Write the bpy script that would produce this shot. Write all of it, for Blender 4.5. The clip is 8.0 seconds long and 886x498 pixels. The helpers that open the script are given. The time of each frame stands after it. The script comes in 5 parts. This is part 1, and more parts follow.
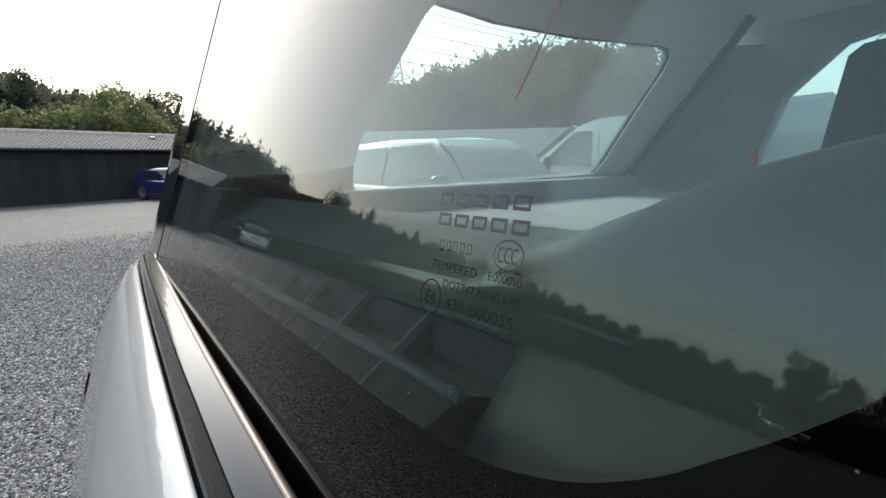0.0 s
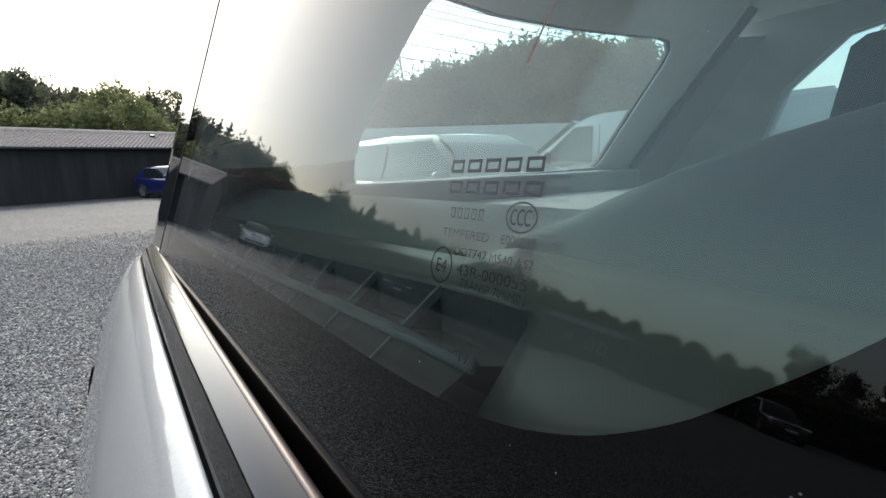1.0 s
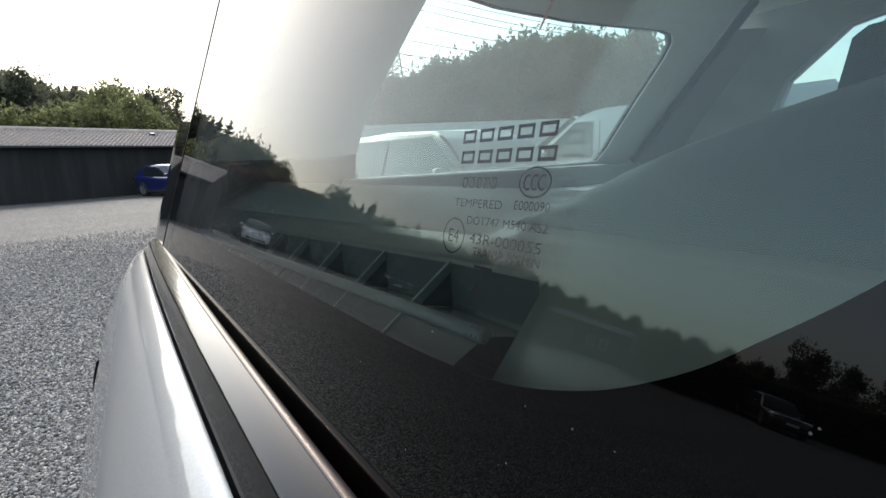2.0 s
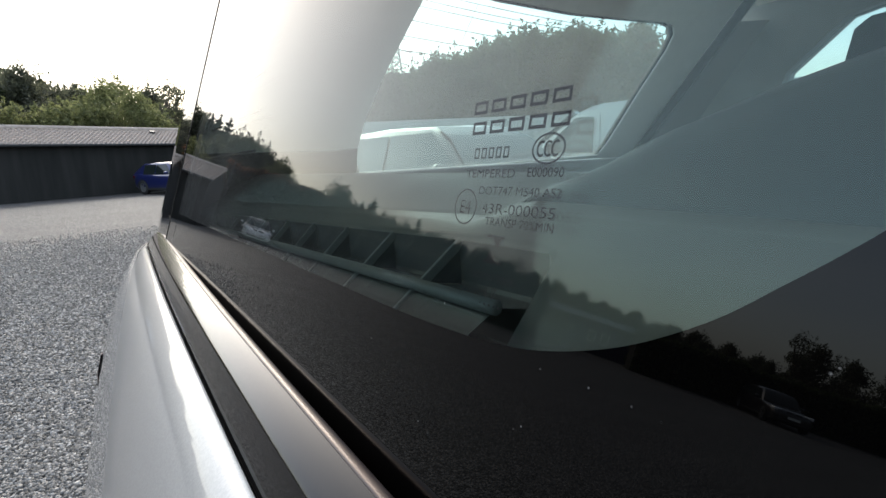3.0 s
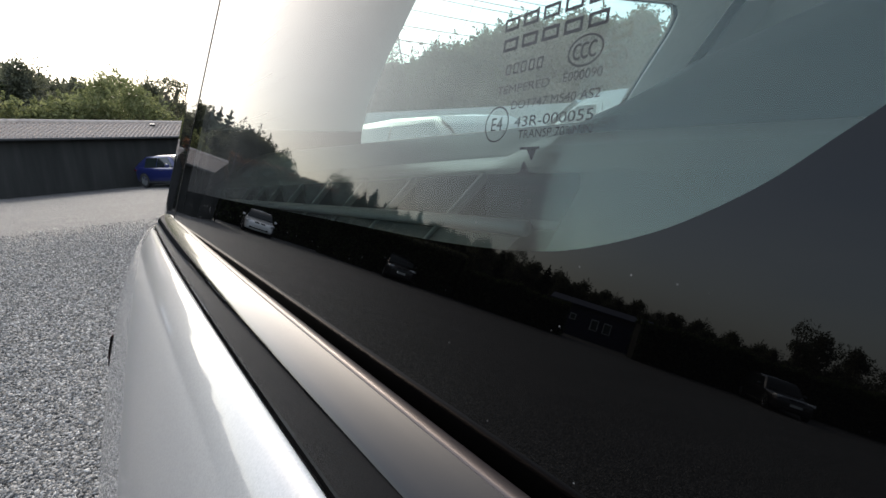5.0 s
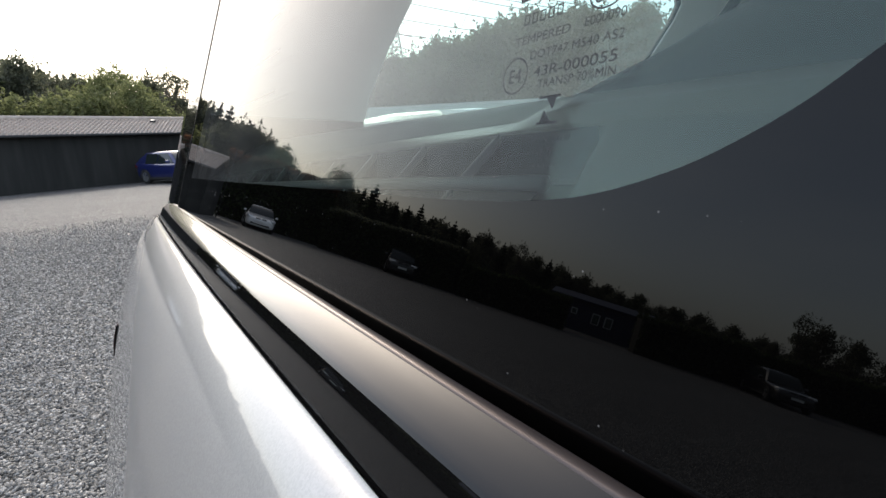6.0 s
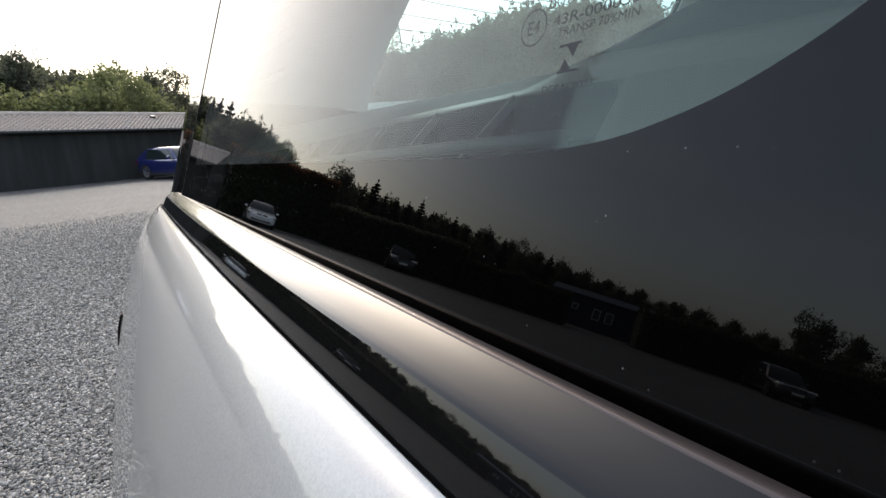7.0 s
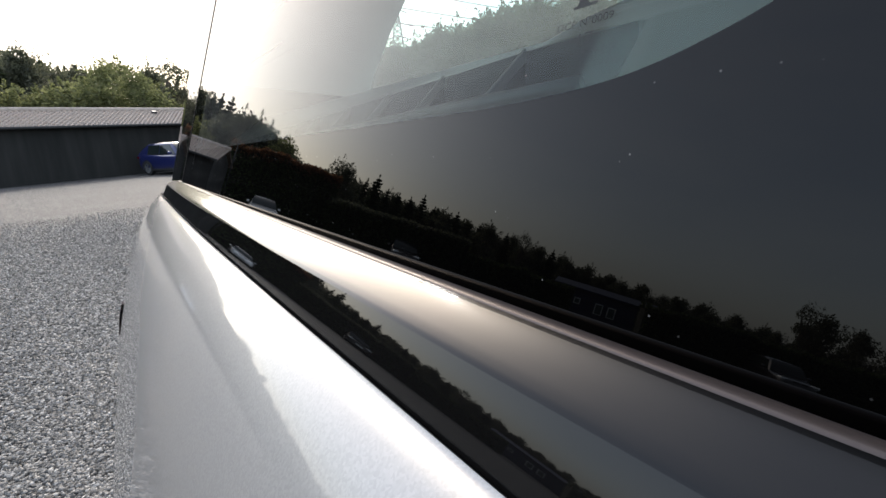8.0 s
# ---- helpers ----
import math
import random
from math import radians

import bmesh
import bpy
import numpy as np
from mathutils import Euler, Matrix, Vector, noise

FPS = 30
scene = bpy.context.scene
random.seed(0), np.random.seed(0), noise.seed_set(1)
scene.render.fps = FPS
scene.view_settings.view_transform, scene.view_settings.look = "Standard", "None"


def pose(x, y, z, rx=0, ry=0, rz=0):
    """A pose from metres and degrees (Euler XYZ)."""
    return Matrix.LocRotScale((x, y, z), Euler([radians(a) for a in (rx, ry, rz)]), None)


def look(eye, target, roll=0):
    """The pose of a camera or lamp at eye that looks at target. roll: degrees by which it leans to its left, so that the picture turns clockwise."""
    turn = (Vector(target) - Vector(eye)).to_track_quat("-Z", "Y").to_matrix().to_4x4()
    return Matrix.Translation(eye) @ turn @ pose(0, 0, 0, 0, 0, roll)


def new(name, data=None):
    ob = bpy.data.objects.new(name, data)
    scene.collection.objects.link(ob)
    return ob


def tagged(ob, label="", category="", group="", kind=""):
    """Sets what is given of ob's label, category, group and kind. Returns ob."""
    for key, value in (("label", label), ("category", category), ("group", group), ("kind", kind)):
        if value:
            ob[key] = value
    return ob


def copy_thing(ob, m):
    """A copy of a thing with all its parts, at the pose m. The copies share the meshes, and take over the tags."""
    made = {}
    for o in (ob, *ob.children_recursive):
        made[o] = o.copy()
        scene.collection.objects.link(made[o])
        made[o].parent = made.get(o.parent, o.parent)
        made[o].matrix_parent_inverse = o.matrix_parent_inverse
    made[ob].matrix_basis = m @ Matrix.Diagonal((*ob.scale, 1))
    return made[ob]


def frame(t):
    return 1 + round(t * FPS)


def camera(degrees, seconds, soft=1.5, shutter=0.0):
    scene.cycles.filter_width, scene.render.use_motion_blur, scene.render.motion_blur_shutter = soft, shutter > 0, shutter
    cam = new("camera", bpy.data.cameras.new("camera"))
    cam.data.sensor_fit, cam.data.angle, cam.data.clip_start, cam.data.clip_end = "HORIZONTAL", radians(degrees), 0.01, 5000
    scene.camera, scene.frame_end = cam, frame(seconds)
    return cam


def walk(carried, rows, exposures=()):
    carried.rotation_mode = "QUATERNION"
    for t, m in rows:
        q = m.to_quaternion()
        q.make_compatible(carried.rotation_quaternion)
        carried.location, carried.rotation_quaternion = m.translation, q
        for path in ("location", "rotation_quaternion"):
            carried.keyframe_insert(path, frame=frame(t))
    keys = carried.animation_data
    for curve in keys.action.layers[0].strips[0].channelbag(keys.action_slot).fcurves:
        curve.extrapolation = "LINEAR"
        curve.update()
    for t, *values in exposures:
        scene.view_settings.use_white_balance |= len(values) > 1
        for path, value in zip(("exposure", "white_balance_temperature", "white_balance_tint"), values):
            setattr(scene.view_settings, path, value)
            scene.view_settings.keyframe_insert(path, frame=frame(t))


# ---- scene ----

# ---------------------------------------------------------------- camera
cam = camera(84.0, 8.0)
# seconds, x, y, z, heading to the right of +Y, pitch, roll
ROWS = [
    (0.0, -0.0604, -0.0995, 1.3991, 34.35, -9.90, -1.27),
    (0.5, -0.0612, -0.0988, 1.3951, 34.30, -10.09, -1.42),
    (1.0, -0.0631, -0.0989, 1.3925, 34.25, -10.29, -1.60),
    (1.5, -0.0650, -0.0990, 1.3895, 34.21, -10.48, -1.78),
    (3.0, -0.0702, -0.0988, 1.3809, 34.07, -11.07, -2.28),
    (3.5, -0.0722, -0.0987, 1.3775, 34.03, -11.28, -2.43),
    (4.0, -0.0745, -0.0986, 1.3736, 33.96, -11.51, -2.55),
    (4.5, -0.0768, -0.0983, 1.3691, 33.89, -11.79, -2.66),
    (6.0, -0.0838, -0.0963, 1.3545, 33.64, -12.65, -3.09),
    (6.5, -0.0860, -0.0955, 1.3502, 33.59, -12.90, -3.17),
    (7.0, -0.0886, -0.0950, 1.3448, 33.52, -13.15, -3.19),
    (7.5, -0.0891, -0.0933, 1.3393, 33.41, -13.42, -3.24),
    (8.0, -0.0883, -0.0902, 1.3339, 33.29, -13.70, -3.35),
]
EXPOSURE = 0.42
walk(cam, [(t, pose(x, y, z, 90 + pitch, 0, -head) @ pose(0, 0, 0, 0, 0, roll)) for t, x, y, z, head, pitch, roll in ROWS], [(0.0, EXPOSURE, 6300, 6), (8.0, EXPOSURE, 6500, 9)])

# ---------------------------------------------------------------- light
SUN_AZ, SUN_EL = 9.0, 35.2          # degrees: right of +Y, above the horizon
world = bpy.data.worlds.new("sky")
scene.world = world
world.use_nodes = True
wn = world.node_tree
sky = wn.nodes.new("ShaderNodeTexSky")
sky.sky_type = "NISHITA"
sky.sun_disc = False
sky.sun_elevation = radians(SUN_EL)
sky.sun_rotation = radians(SUN_AZ)
sky.air_density, sky.dust_density, sky.ozone_density = 1.0, 4.0, 1.2
wn.nodes["Background"].inputs["Strength"].default_value = 0.19
wn.links.new(sky.outputs[0], wn.nodes["Background"].inputs[0])
# thin bright cloud veil over the whole sky
veil = wn.nodes.new("ShaderNodeBackground")
veil.inputs["Strength"].default_value = 0.46
wtc = wn.nodes.new("ShaderNodeTexCoord")
wmap = wn.nodes.new("ShaderNodeMapping")
wmap.inputs["Scale"].default_value = (1.2, 1.2, 4.0)
wn.links.new(wtc.outputs["Generated"], wmap.inputs[0])
cloud = wn.nodes.new("ShaderNodeTexNoise")
cloud.inputs["Scale"].default_value, cloud.inputs["Detail"].default_value = 2.2, 5
wn.links.new(wmap.outputs[0], cloud.inputs["Vector"])
tone = wn.nodes.new("ShaderNodeValToRGB")
tone.color_ramp.elements[0].position, tone.color_ramp.elements[0].color = 0.3, (0.82, 0.86, 0.92, 1)
tone.color_ramp.elements[1].position, tone.color_ramp.elements[1].color = 0.7, (1.05, 1.05, 1.04, 1)
wn.links.new(cloud.outputs["Fac"], tone.inputs[0])
wn.links.new(tone.outputs[0], veil.inputs[0])
both = wn.nodes.new("ShaderNodeAddShader")
wn.links.new(wn.nodes["Background"].outputs[0], both.inputs[0])
wn.links.new(veil.outputs[0], both.inputs[1])
wn.links.new(both.outputs[0], wn.nodes["World Output"].inputs[0])
sun = new("sun", bpy.data.lights.new("sun", "SUN"))
sun.data.energy, sun.data.angle, sun.data.color = 1.1, radians(6.0), (1.0, 0.97, 0.93)
sa, se = radians(SUN_AZ), radians(SUN_EL)
sun_dir = Vector((math.sin(sa) * math.cos(se), math.cos(sa) * math.cos(se), math.sin(se)))
sun.matrix_world = look(sun_dir * 50, (0, 0, 0))


# ---------------------------------------------------------------- materials
def mat(name, base=(0.5, 0.5, 0.5), rough=0.5, metal=0.0, **extra):
    m = bpy.data.materials.new(name)
    m.use_nodes = True
    b = m.node_tree.nodes["Principled BSDF"]
    b.inputs["Base Color"].default_value = (*base, 1)
    b.inputs["Roughness"].default_value = rough
    b.inputs["Metallic"].default_value = metal
    for k, v in extra.items():
        b.inputs[k.replace("_", " ")].default_value = v
    return m


def nodes(m):
    return m.node_tree.nodes, m.node_tree.links, m.node_tree.nodes["Principled BSDF"]


def ramp(n, stops):
    r = n.new("ShaderNodeValToRGB")
    while len(r.color_ramp.elements) < len(stops):
        r.color_ramp.elements.new(0.5)
    for e, (p, c) in zip(r.color_ramp.elements, stops):
        e.position, e.color = p, (*c, 1)
    return r


def varied(name, stops, scale, rough, bump=0.0, bump_scale=None, detail=6.0, metal=0.0, coords="Object", stretch=None, **extra):
    """A surface whose colour wanders through the stops by noise, with fine relief."""
    m = mat(name, stops[0][1], rough, metal, **extra)
    n, l, b = nodes(m)
    tc = n.new("ShaderNodeTexCoord")
    src = tc.outputs[coords]
    if stretch:
        mp = n.new("ShaderNodeMapping")
        mp.inputs["Scale"].default_value = stretch
        l.new(src, mp.inputs[0])
        src = mp.outputs[0]
    t = n.new("ShaderNodeTexNoise")
    t.inputs["Scale"].default_value, t.inputs["Detail"].default_value = scale, detail
    l.new(src, t.inputs["Vector"])
    r = ramp(n, stops)
    l.new(t.outputs["Fac"], r.inputs[0])
    l.new(r.outputs[0], b.inputs["Base Color"])
    if bump:
        t2 = n.new("ShaderNodeTexNoise")
        t2.inputs["Scale"].default_value, t2.inputs["Detail"].default_value = bump_scale or scale * 8, 4
        l.new(src, t2.inputs["Vector"])
        bp = n.new("ShaderNodeBump")
        bp.inputs["Strength"].default_value, bp.inputs["Distance"].default_value = bump, 0.01
        l.new(t2.outputs["Fac"], bp.inputs["Height"])
        l.new(bp.outputs[0], b.inputs["Normal"])
    return m


def gravel_material():
    m = mat("gravel", (0.3, 0.3, 0.3), 0.72, Specular_IOR_Level=0.35)
    n, l, b = nodes(m)
    tc = n.new("ShaderNodeTexCoord")
    vo = n.new("ShaderNodeTexVoronoi")
    vo.inputs["Scale"].default_value = 72
    l.new(tc.outputs["Object"], vo.inputs["Vector"])
    stone = ramp(n, [(0.0, (0.006, 0.006, 0.006)), (0.5, (0.043, 0.042, 0.040)), (1.0, (0.285, 0.278, 0.267))])
    bw = n.new("ShaderNodeSeparateColor")
    l.new(vo.outputs["Color"], bw.inputs[0])
    l.new(bw.outputs[0], stone.inputs[0])
    big = n.new("ShaderNodeTexNoise")
    big.inputs["Scale"].default_value, big.inputs["Detail"].default_value = 0.35, 6
    mp = n.new("ShaderNodeMapping")
    mp.inputs["Rotation"].default_value = (0, 0, radians(-28))
    mp.inputs["Scale"].default_value = (0.35, 2.2, 1)
    l.new(tc.outputs["Object"], mp.inputs[0])
    l.new(mp.outputs[0], big.inputs["Vector"])
    shade = ramp(n, [(0.3, (0.80, 0.79, 0.78)), (0.7, (1.12, 1.12, 1.12))])
    l.new(big.outputs["Fac"], shade.inputs[0])
    mul = n.new("ShaderNodeMix")
    mul.data_type, mul.blend_type = "RGBA", "MULTIPLY"
    mul.inputs[0].default_value = 1
    l.new(stone.outputs[0], mul.inputs[6])
    l.new(shade.outputs[0], mul.inputs[7])
    l.new(mul.outputs[2], b.inputs["Base Color"])
    bp = n.new("ShaderNodeBump")
    bp.inputs["Strength"].default_value, bp.inputs["Distance"].default_value = 1.0, 0.012
    bp.invert = True
    l.new(vo.outputs["Distance"], bp.inputs["Height"])
    l.new(bp.outputs[0], b.inputs["Normal"])
    return m


def glass_material(name, tint, ior=1.5, dust=0.03, rear_haze=0.0):
    """Clear tinted pane: see-through body with a film of dust, Fresnel gloss on its face."""
    m = bpy.data.materials.new(name)
    m.use_nodes = True
    n, l = m.node_tree.nodes, m.node_tree.links
    n.remove(n["Principled BSDF"])
    tr = n.new("ShaderNodeBsdfTransparent")
    tr.inputs[0].default_value = (*tint, 1)
    gl = n.new("ShaderNodeBsdfGlossy")
    gl.inputs["Roughness"].default_value = 0.0
    tc = n.new("ShaderNodeTexCoord")
    patch = n.new("ShaderNodeTexNoise")
    patch.inputs["Scale"].default_value, patch.inputs["Detail"].default_value = 9, 5
    l.new(tc.outputs["Object"], patch.inputs["Vector"])
    speck = n.new("ShaderNodeTexVoronoi")
    speck.inputs["Scale"].default_value = 210
    l.new(tc.outputs["Object"], speck.inputs["Vector"])
    spot = ramp(n, [(0.03, (1, 1, 1)), (0.07, (0, 0, 0))])
    l.new(speck.outputs["Distance"], spot.inputs[0])
    pick = n.new("ShaderNodeSeparateColor")
    l.new(speck.outputs["Color"], pick.inputs[0])
    few = n.new("ShaderNodeMath")
    few.operation = "GREATER_THAN"
    few.inputs[1].default_value = 0.74
    l.new(pick.outputs[0], few.inputs[0])
    dots = n.new("ShaderNodeMath")
    dots.operation = "MULTIPLY"
    l.new(spot.outputs[0], dots.inputs[0])
    l.new(few.outputs[0], dots.inputs[1])
    film = n.new("ShaderNodeMath")
    film.operation = "MULTIPLY_ADD"
    film.inputs[1].default_value, film.inputs[2].default_value = dust * 1.2, dust * 0.4
    l.new(patch.outputs["Fac"], film.inputs[0])
    total = n.new("ShaderNodeMath")
    total.operation = "MULTIPLY_ADD"
    total.inputs[1].default_value = 0.8 if rear_haze else 0.0
    l.new(dots.outputs[0], total.inputs[0])
    l.new(film.outputs[0], total.inputs[2])
    if rear_haze:
        # glare haze put into the dust film's cover, growing towards the rear edge
        xyz = n.new("ShaderNodeSeparateXYZ")
        l.new(tc.outputs["Object"], xyz.inputs[0])
        grow = n.new("ShaderNodeMapRange")
        grow.interpolation_type = "SMOOTHSTEP"
        grow.inputs["From Min"].default_value, grow.inputs["From Max"].default_value = -0.02, 0.44
        grow.inputs["To Min"].default_value, grow.inputs["To Max"].default_value = 0.0, rear_haze
        l.new(xyz.outputs["Y"], grow.inputs["Value"])
        thick = n.new("ShaderNodeMath")
        thick.operation = "MULTIPLY_ADD"
        l.new(grow.outputs[0], thick.inputs[0])
        l.new(patch.outputs["Fac"], thick.inputs[1])
        l.new(film.outputs[0], thick.inputs[2])
        l.new(thick.outputs[0], total.inputs[2])
    dd = n.new("ShaderNodeBsdfDiffuse")
    dd.inputs[0].default_value = (0.6, 0.59, 0.57, 1)
    dt = n.new("ShaderNodeBsdfTranslucent")
    dt.inputs[0].default_value = (0.6, 0.59, 0.57, 1)
    dirt = n.new("ShaderNodeMixShader")
    l.new(dd.outputs[0], dirt.inputs[1])
    l.new(dt.outputs[0], dirt.inputs[2])
    body = n.new("ShaderNodeMixShader")
    l.new(total.outputs[0], body.inputs[0])
    l.new(tr.outputs[0], body.inputs[1])
    l.new(dirt.outputs[0], body.inputs[2])
    fr = n.new("ShaderNodeFresnel")
    fr.inputs[0].default_value = ior
    mx = n.new("ShaderNodeMixShader")
    l.new(fr.outputs[0], mx.inputs[0])
    l.new(body.outputs[0], mx.inputs[1])
    l.new(gl.outputs[0], mx.inputs[2])
    l.new(mx.outputs[0], n["Material Output"].inputs[0])
    return m


def enamel_material(name, ior=1.43):
    """Glass over black enamel: mirror-like face, black behind it, a little dust."""
    m = bpy.data.materials.new(name)
    m.use_nodes = True
    n, l = m.node_tree.nodes, m.node_tree.links
    n.remove(n["Principled BSDF"])
    tc = n.new("ShaderNodeTexCoord")
    speck = n.new("ShaderNodeTexVoronoi")
    speck.inputs["Scale"].default_value = 330
    l.new(tc.outputs["Object"], speck.inputs["Vector"])
    # grains grow towards the rear edge, where the wheel throws its dust
    xyz = n.new("ShaderNodeSeparateXYZ")
    l.new(tc.outputs["Object"], xyz.inputs[0])
    fine = n.new("ShaderNodeMapRange")
    fine.inputs["From Min"].default_value, fine.inputs["From Max"].default_value = 0.0, 0.35
    fine.inputs["To Min"].default_value, fine.inputs["To Max"].default_value = 1.0, 0.22
    l.new(xyz.outputs["Y"], fine.inputs["Value"])
    far_off = n.new("ShaderNodeMath")
    far_off.operation = "MULTIPLY"
    l.new(speck.outputs["Distance"], far_off.inputs[0])
    l.new(fine.outputs[0], far_off.inputs[1])
    spot = ramp(n, [(0.02, (1, 1, 1)), (0.09, (0, 0, 0))])
    l.new(far_off.outputs[0], spot.inputs[0])
    pick = n.new("ShaderNodeSeparateColor")
    l.new(speck.outputs["Color"], pick.inputs[0])
    some = ramp(n, [(0.76, (0, 0, 0)), (1.0, (1, 1, 1))])
    l.new(pick.outputs[0], some.inputs[0])
    dots = n.new("ShaderNodeMix")
    dots.data_type, dots.blend_type = "RGBA", "MULTIPLY"
    dots.inputs[0].default_value = 1
    l.new(spot.outputs[0], dots.inputs[6])
    l.new(some.outputs[0], dots.inputs[7])
    dirt = n.new("ShaderNodeMix")
    dirt.data_type = "RGBA"
    l.new(dots.outputs[2], dirt.inputs[0])
    dirt.inputs[6].default_value, dirt.inputs[7].default_value = (0.0010, 0.0009, 0.0009, 1), (0.26, 0.25, 0.24, 1)
    dd = n.new("ShaderNodeBsdfDiffuse")
    l.new(dirt.outputs[2], dd.inputs[0])
    gl = n.new("ShaderNodeBsdfGlossy")
    gl.inputs["Roughness"].default_value = 0.0
    fr = n.new("ShaderNodeFresnel")
    fr.inputs[0].default_value = ior
    mx = n.new("ShaderNodeMixShader")
    l.new(fr.outputs[0], mx.inputs[0])
    l.new(dd.outputs[0], mx.inputs[1])
    l.new(gl.outputs[0], mx.inputs[2])
    l.new(mx.outputs[0], n["Material Output"].inputs[0])
    return m


def paint_material(name, base, metal=0.0, rough=0.35, flake=0.0):
    m = mat(name, base, rough, metal)
    n, l, b = nodes(m)
    b.inputs["Coat Weight"].default_value = 1.0
    b.inputs["Coat Roughness"].default_value = 0.02
    if flake:
        tc = n.new("ShaderNodeTexCoord")
        vo = n.new("ShaderNodeTexVoronoi")
        vo.inputs["Scale"].default_value = 1400
        l.new(tc.outputs["Object"], vo.inputs["Vector"])
        r = ramp(n, [(0.0, tuple(c * (1 - flake) for c in base)), (1.0, tuple(min(1, c * (1 + flake)) for c in base))])
        sp = n.new("ShaderNodeSeparateColor")
        l.new(vo.outputs["Color"], sp.inputs[0])
        l.new(sp.outputs[0], r.inputs[0])
        l.new(r.outputs[0], b.inputs["Base Color"])
    return m


def leaf_material(name, dark, light):
    m = mat(name, dark, 0.6)
    n, l, b = nodes(m)
    g = n.new("ShaderNodeNewGeometry")
    r = ramp(n, [(0.0, dark), (1.0, light)])
    l.new(g.outputs["Random Per Island"], r.inputs[0])
    l.new(r.outputs[0], b.inputs["Base Color"])
    tl = n.new("ShaderNodeBsdfTranslucent")
    l.new(r.outputs[0], tl.inputs[0])
    mx = n.new("ShaderNodeMixShader")
    mx.inputs[0].default_value = 0.65
    l.new(b.outputs[0], mx.inputs[1])
    l.new(tl.outputs[0], mx.inputs[2])
    l.new(mx.outputs[0], n["Material Output"].inputs[0])
    return m


M_GRAVEL = gravel_material()
M_GLASS = glass_material("quarter_pane", (0.70, 0.83, 0.78), 1.43, 0.0015, 0.27)
M_GLASS_INNER = glass_material("pane_inner_face", (1.0, 1.0, 1.0), 1.8, 0.0)
M_REAR_GLASS = glass_material("rear_pane", (0.74, 0.90, 0.91), 1.5, 0.22)
M_FRIT = enamel_material("black_enamel")
M_PRINT = mat("printed_mark", (0.060, 0.049, 0.053), 0.9, Specular_IOR_Level=0.0)
M_SILVER = paint_material("silver_paint", (0.42, 0.41, 0.40), 0.45, 0.40, 0.08)
M_GLOSS = mat("gloss_black_band", (0.005, 0.0047, 0.0047), 0.02)
M_STRIP = mat("satin_dark_trim", (0.0175, 0.0175, 0.0180), 0.16, 1.0, Coat_IOR=1.36, Coat_Weight=0.6, Coat_Roughness=0.012)
M_PIANO = mat("piano_black", (0.006, 0.006, 0.007), 0.03)
M_RUBBER = varied("rubber", [(0.3, (0.006, 0.006, 0.006)), (0.7, (0.014, 0.0135, 0.013))], 60, 0.6, 0.1, Specular_IOR_Level=0.2)
M_SEAL = varied("aged_rubber", [(0.3, (0.022, 0.018, 0.016)), (0.7, (0.036, 0.030, 0.027))], 40, 0.5)
M_LIP = mat("satin_lip", (0.085, 0.068, 0.063), 0.32, 0.5)
M_TRIM = varied("grey_trim_plastic", [(0.3, (0.125, 0.128, 0.124)), (0.7, (0.145, 0.148, 0.144))], 30, 0.32)
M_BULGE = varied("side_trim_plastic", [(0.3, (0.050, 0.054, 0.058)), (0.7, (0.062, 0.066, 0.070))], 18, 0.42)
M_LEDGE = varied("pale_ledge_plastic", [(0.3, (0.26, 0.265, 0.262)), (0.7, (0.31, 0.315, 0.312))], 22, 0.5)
M_RECESS = varied("recess_plastic", [(0.3, (0.056, 0.058, 0.058)), (0.7, (0.070, 0.072, 0.072))], 30, 0.27)
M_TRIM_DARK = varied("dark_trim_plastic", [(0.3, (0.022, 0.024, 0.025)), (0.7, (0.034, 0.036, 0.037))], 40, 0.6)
M_PANEL = varied("side_panel_plastic", [(0.3, (0.29, 0.295, 0.30)), (0.7, (0.34, 0.345, 0.35))], 12, 0.6)
M_LINER = varied("headliner_fabric", [(0.3, (0.68, 0.68, 0.66)), (0.7, (0.76, 0.76, 0.74))], 60, 0.95)
M_LEATHER = varied("seat_leather", [(0.3, (0.09, 0.10, 0.115)), (0.7, (0.13, 0.14, 0.155))], 25, 0.5, 0.3, 400)
M_CARPET = varied("carpet", [(0.3, (0.24, 0.243, 0.245)), (0.7, (0.31, 0.313, 0.315))], 120, 0.95)
M_SILL = varied("satin_plastic_sill", [(0.3, (0.14, 0.147, 0.145)), (0.7, (0.175, 0.182, 0.18))], 40, 0.35)
M_TAG = mat("red_plastic", (0.45, 0.03, 0.02), 0.45)
M_RED = mat("red_thread", (0.25, 0.04, 0.03), 0.6)
M_WALL = varied("black_stained_boards", [(0.3, (0.017, 0.0175, 0.0165)), (0.7, (0.030, 0.030, 0.028))], 3, 0.85, 0.3, stretch=(1, 1, 0.1), Specular_IOR_Level=0.25)
M_TILE = varied("concrete_tile", [(0.25, (0.36, 0.30, 0.26)), (0.75, (0.56, 0.48, 0.42))], 5, 0.85, 0.3)
M_WOOD = varied("weathered_wood", [(0.3, (0.10, 0.07, 0.05)), (0.7, (0.2, 0.15, 0.1))], 6, 0.8, 0.4)
M_BARK = varied("bark", [(0.3, (0.06, 0.045, 0.035)), (0.7, (0.13, 0.10, 0.08))], 7, 0.9, 0.6)
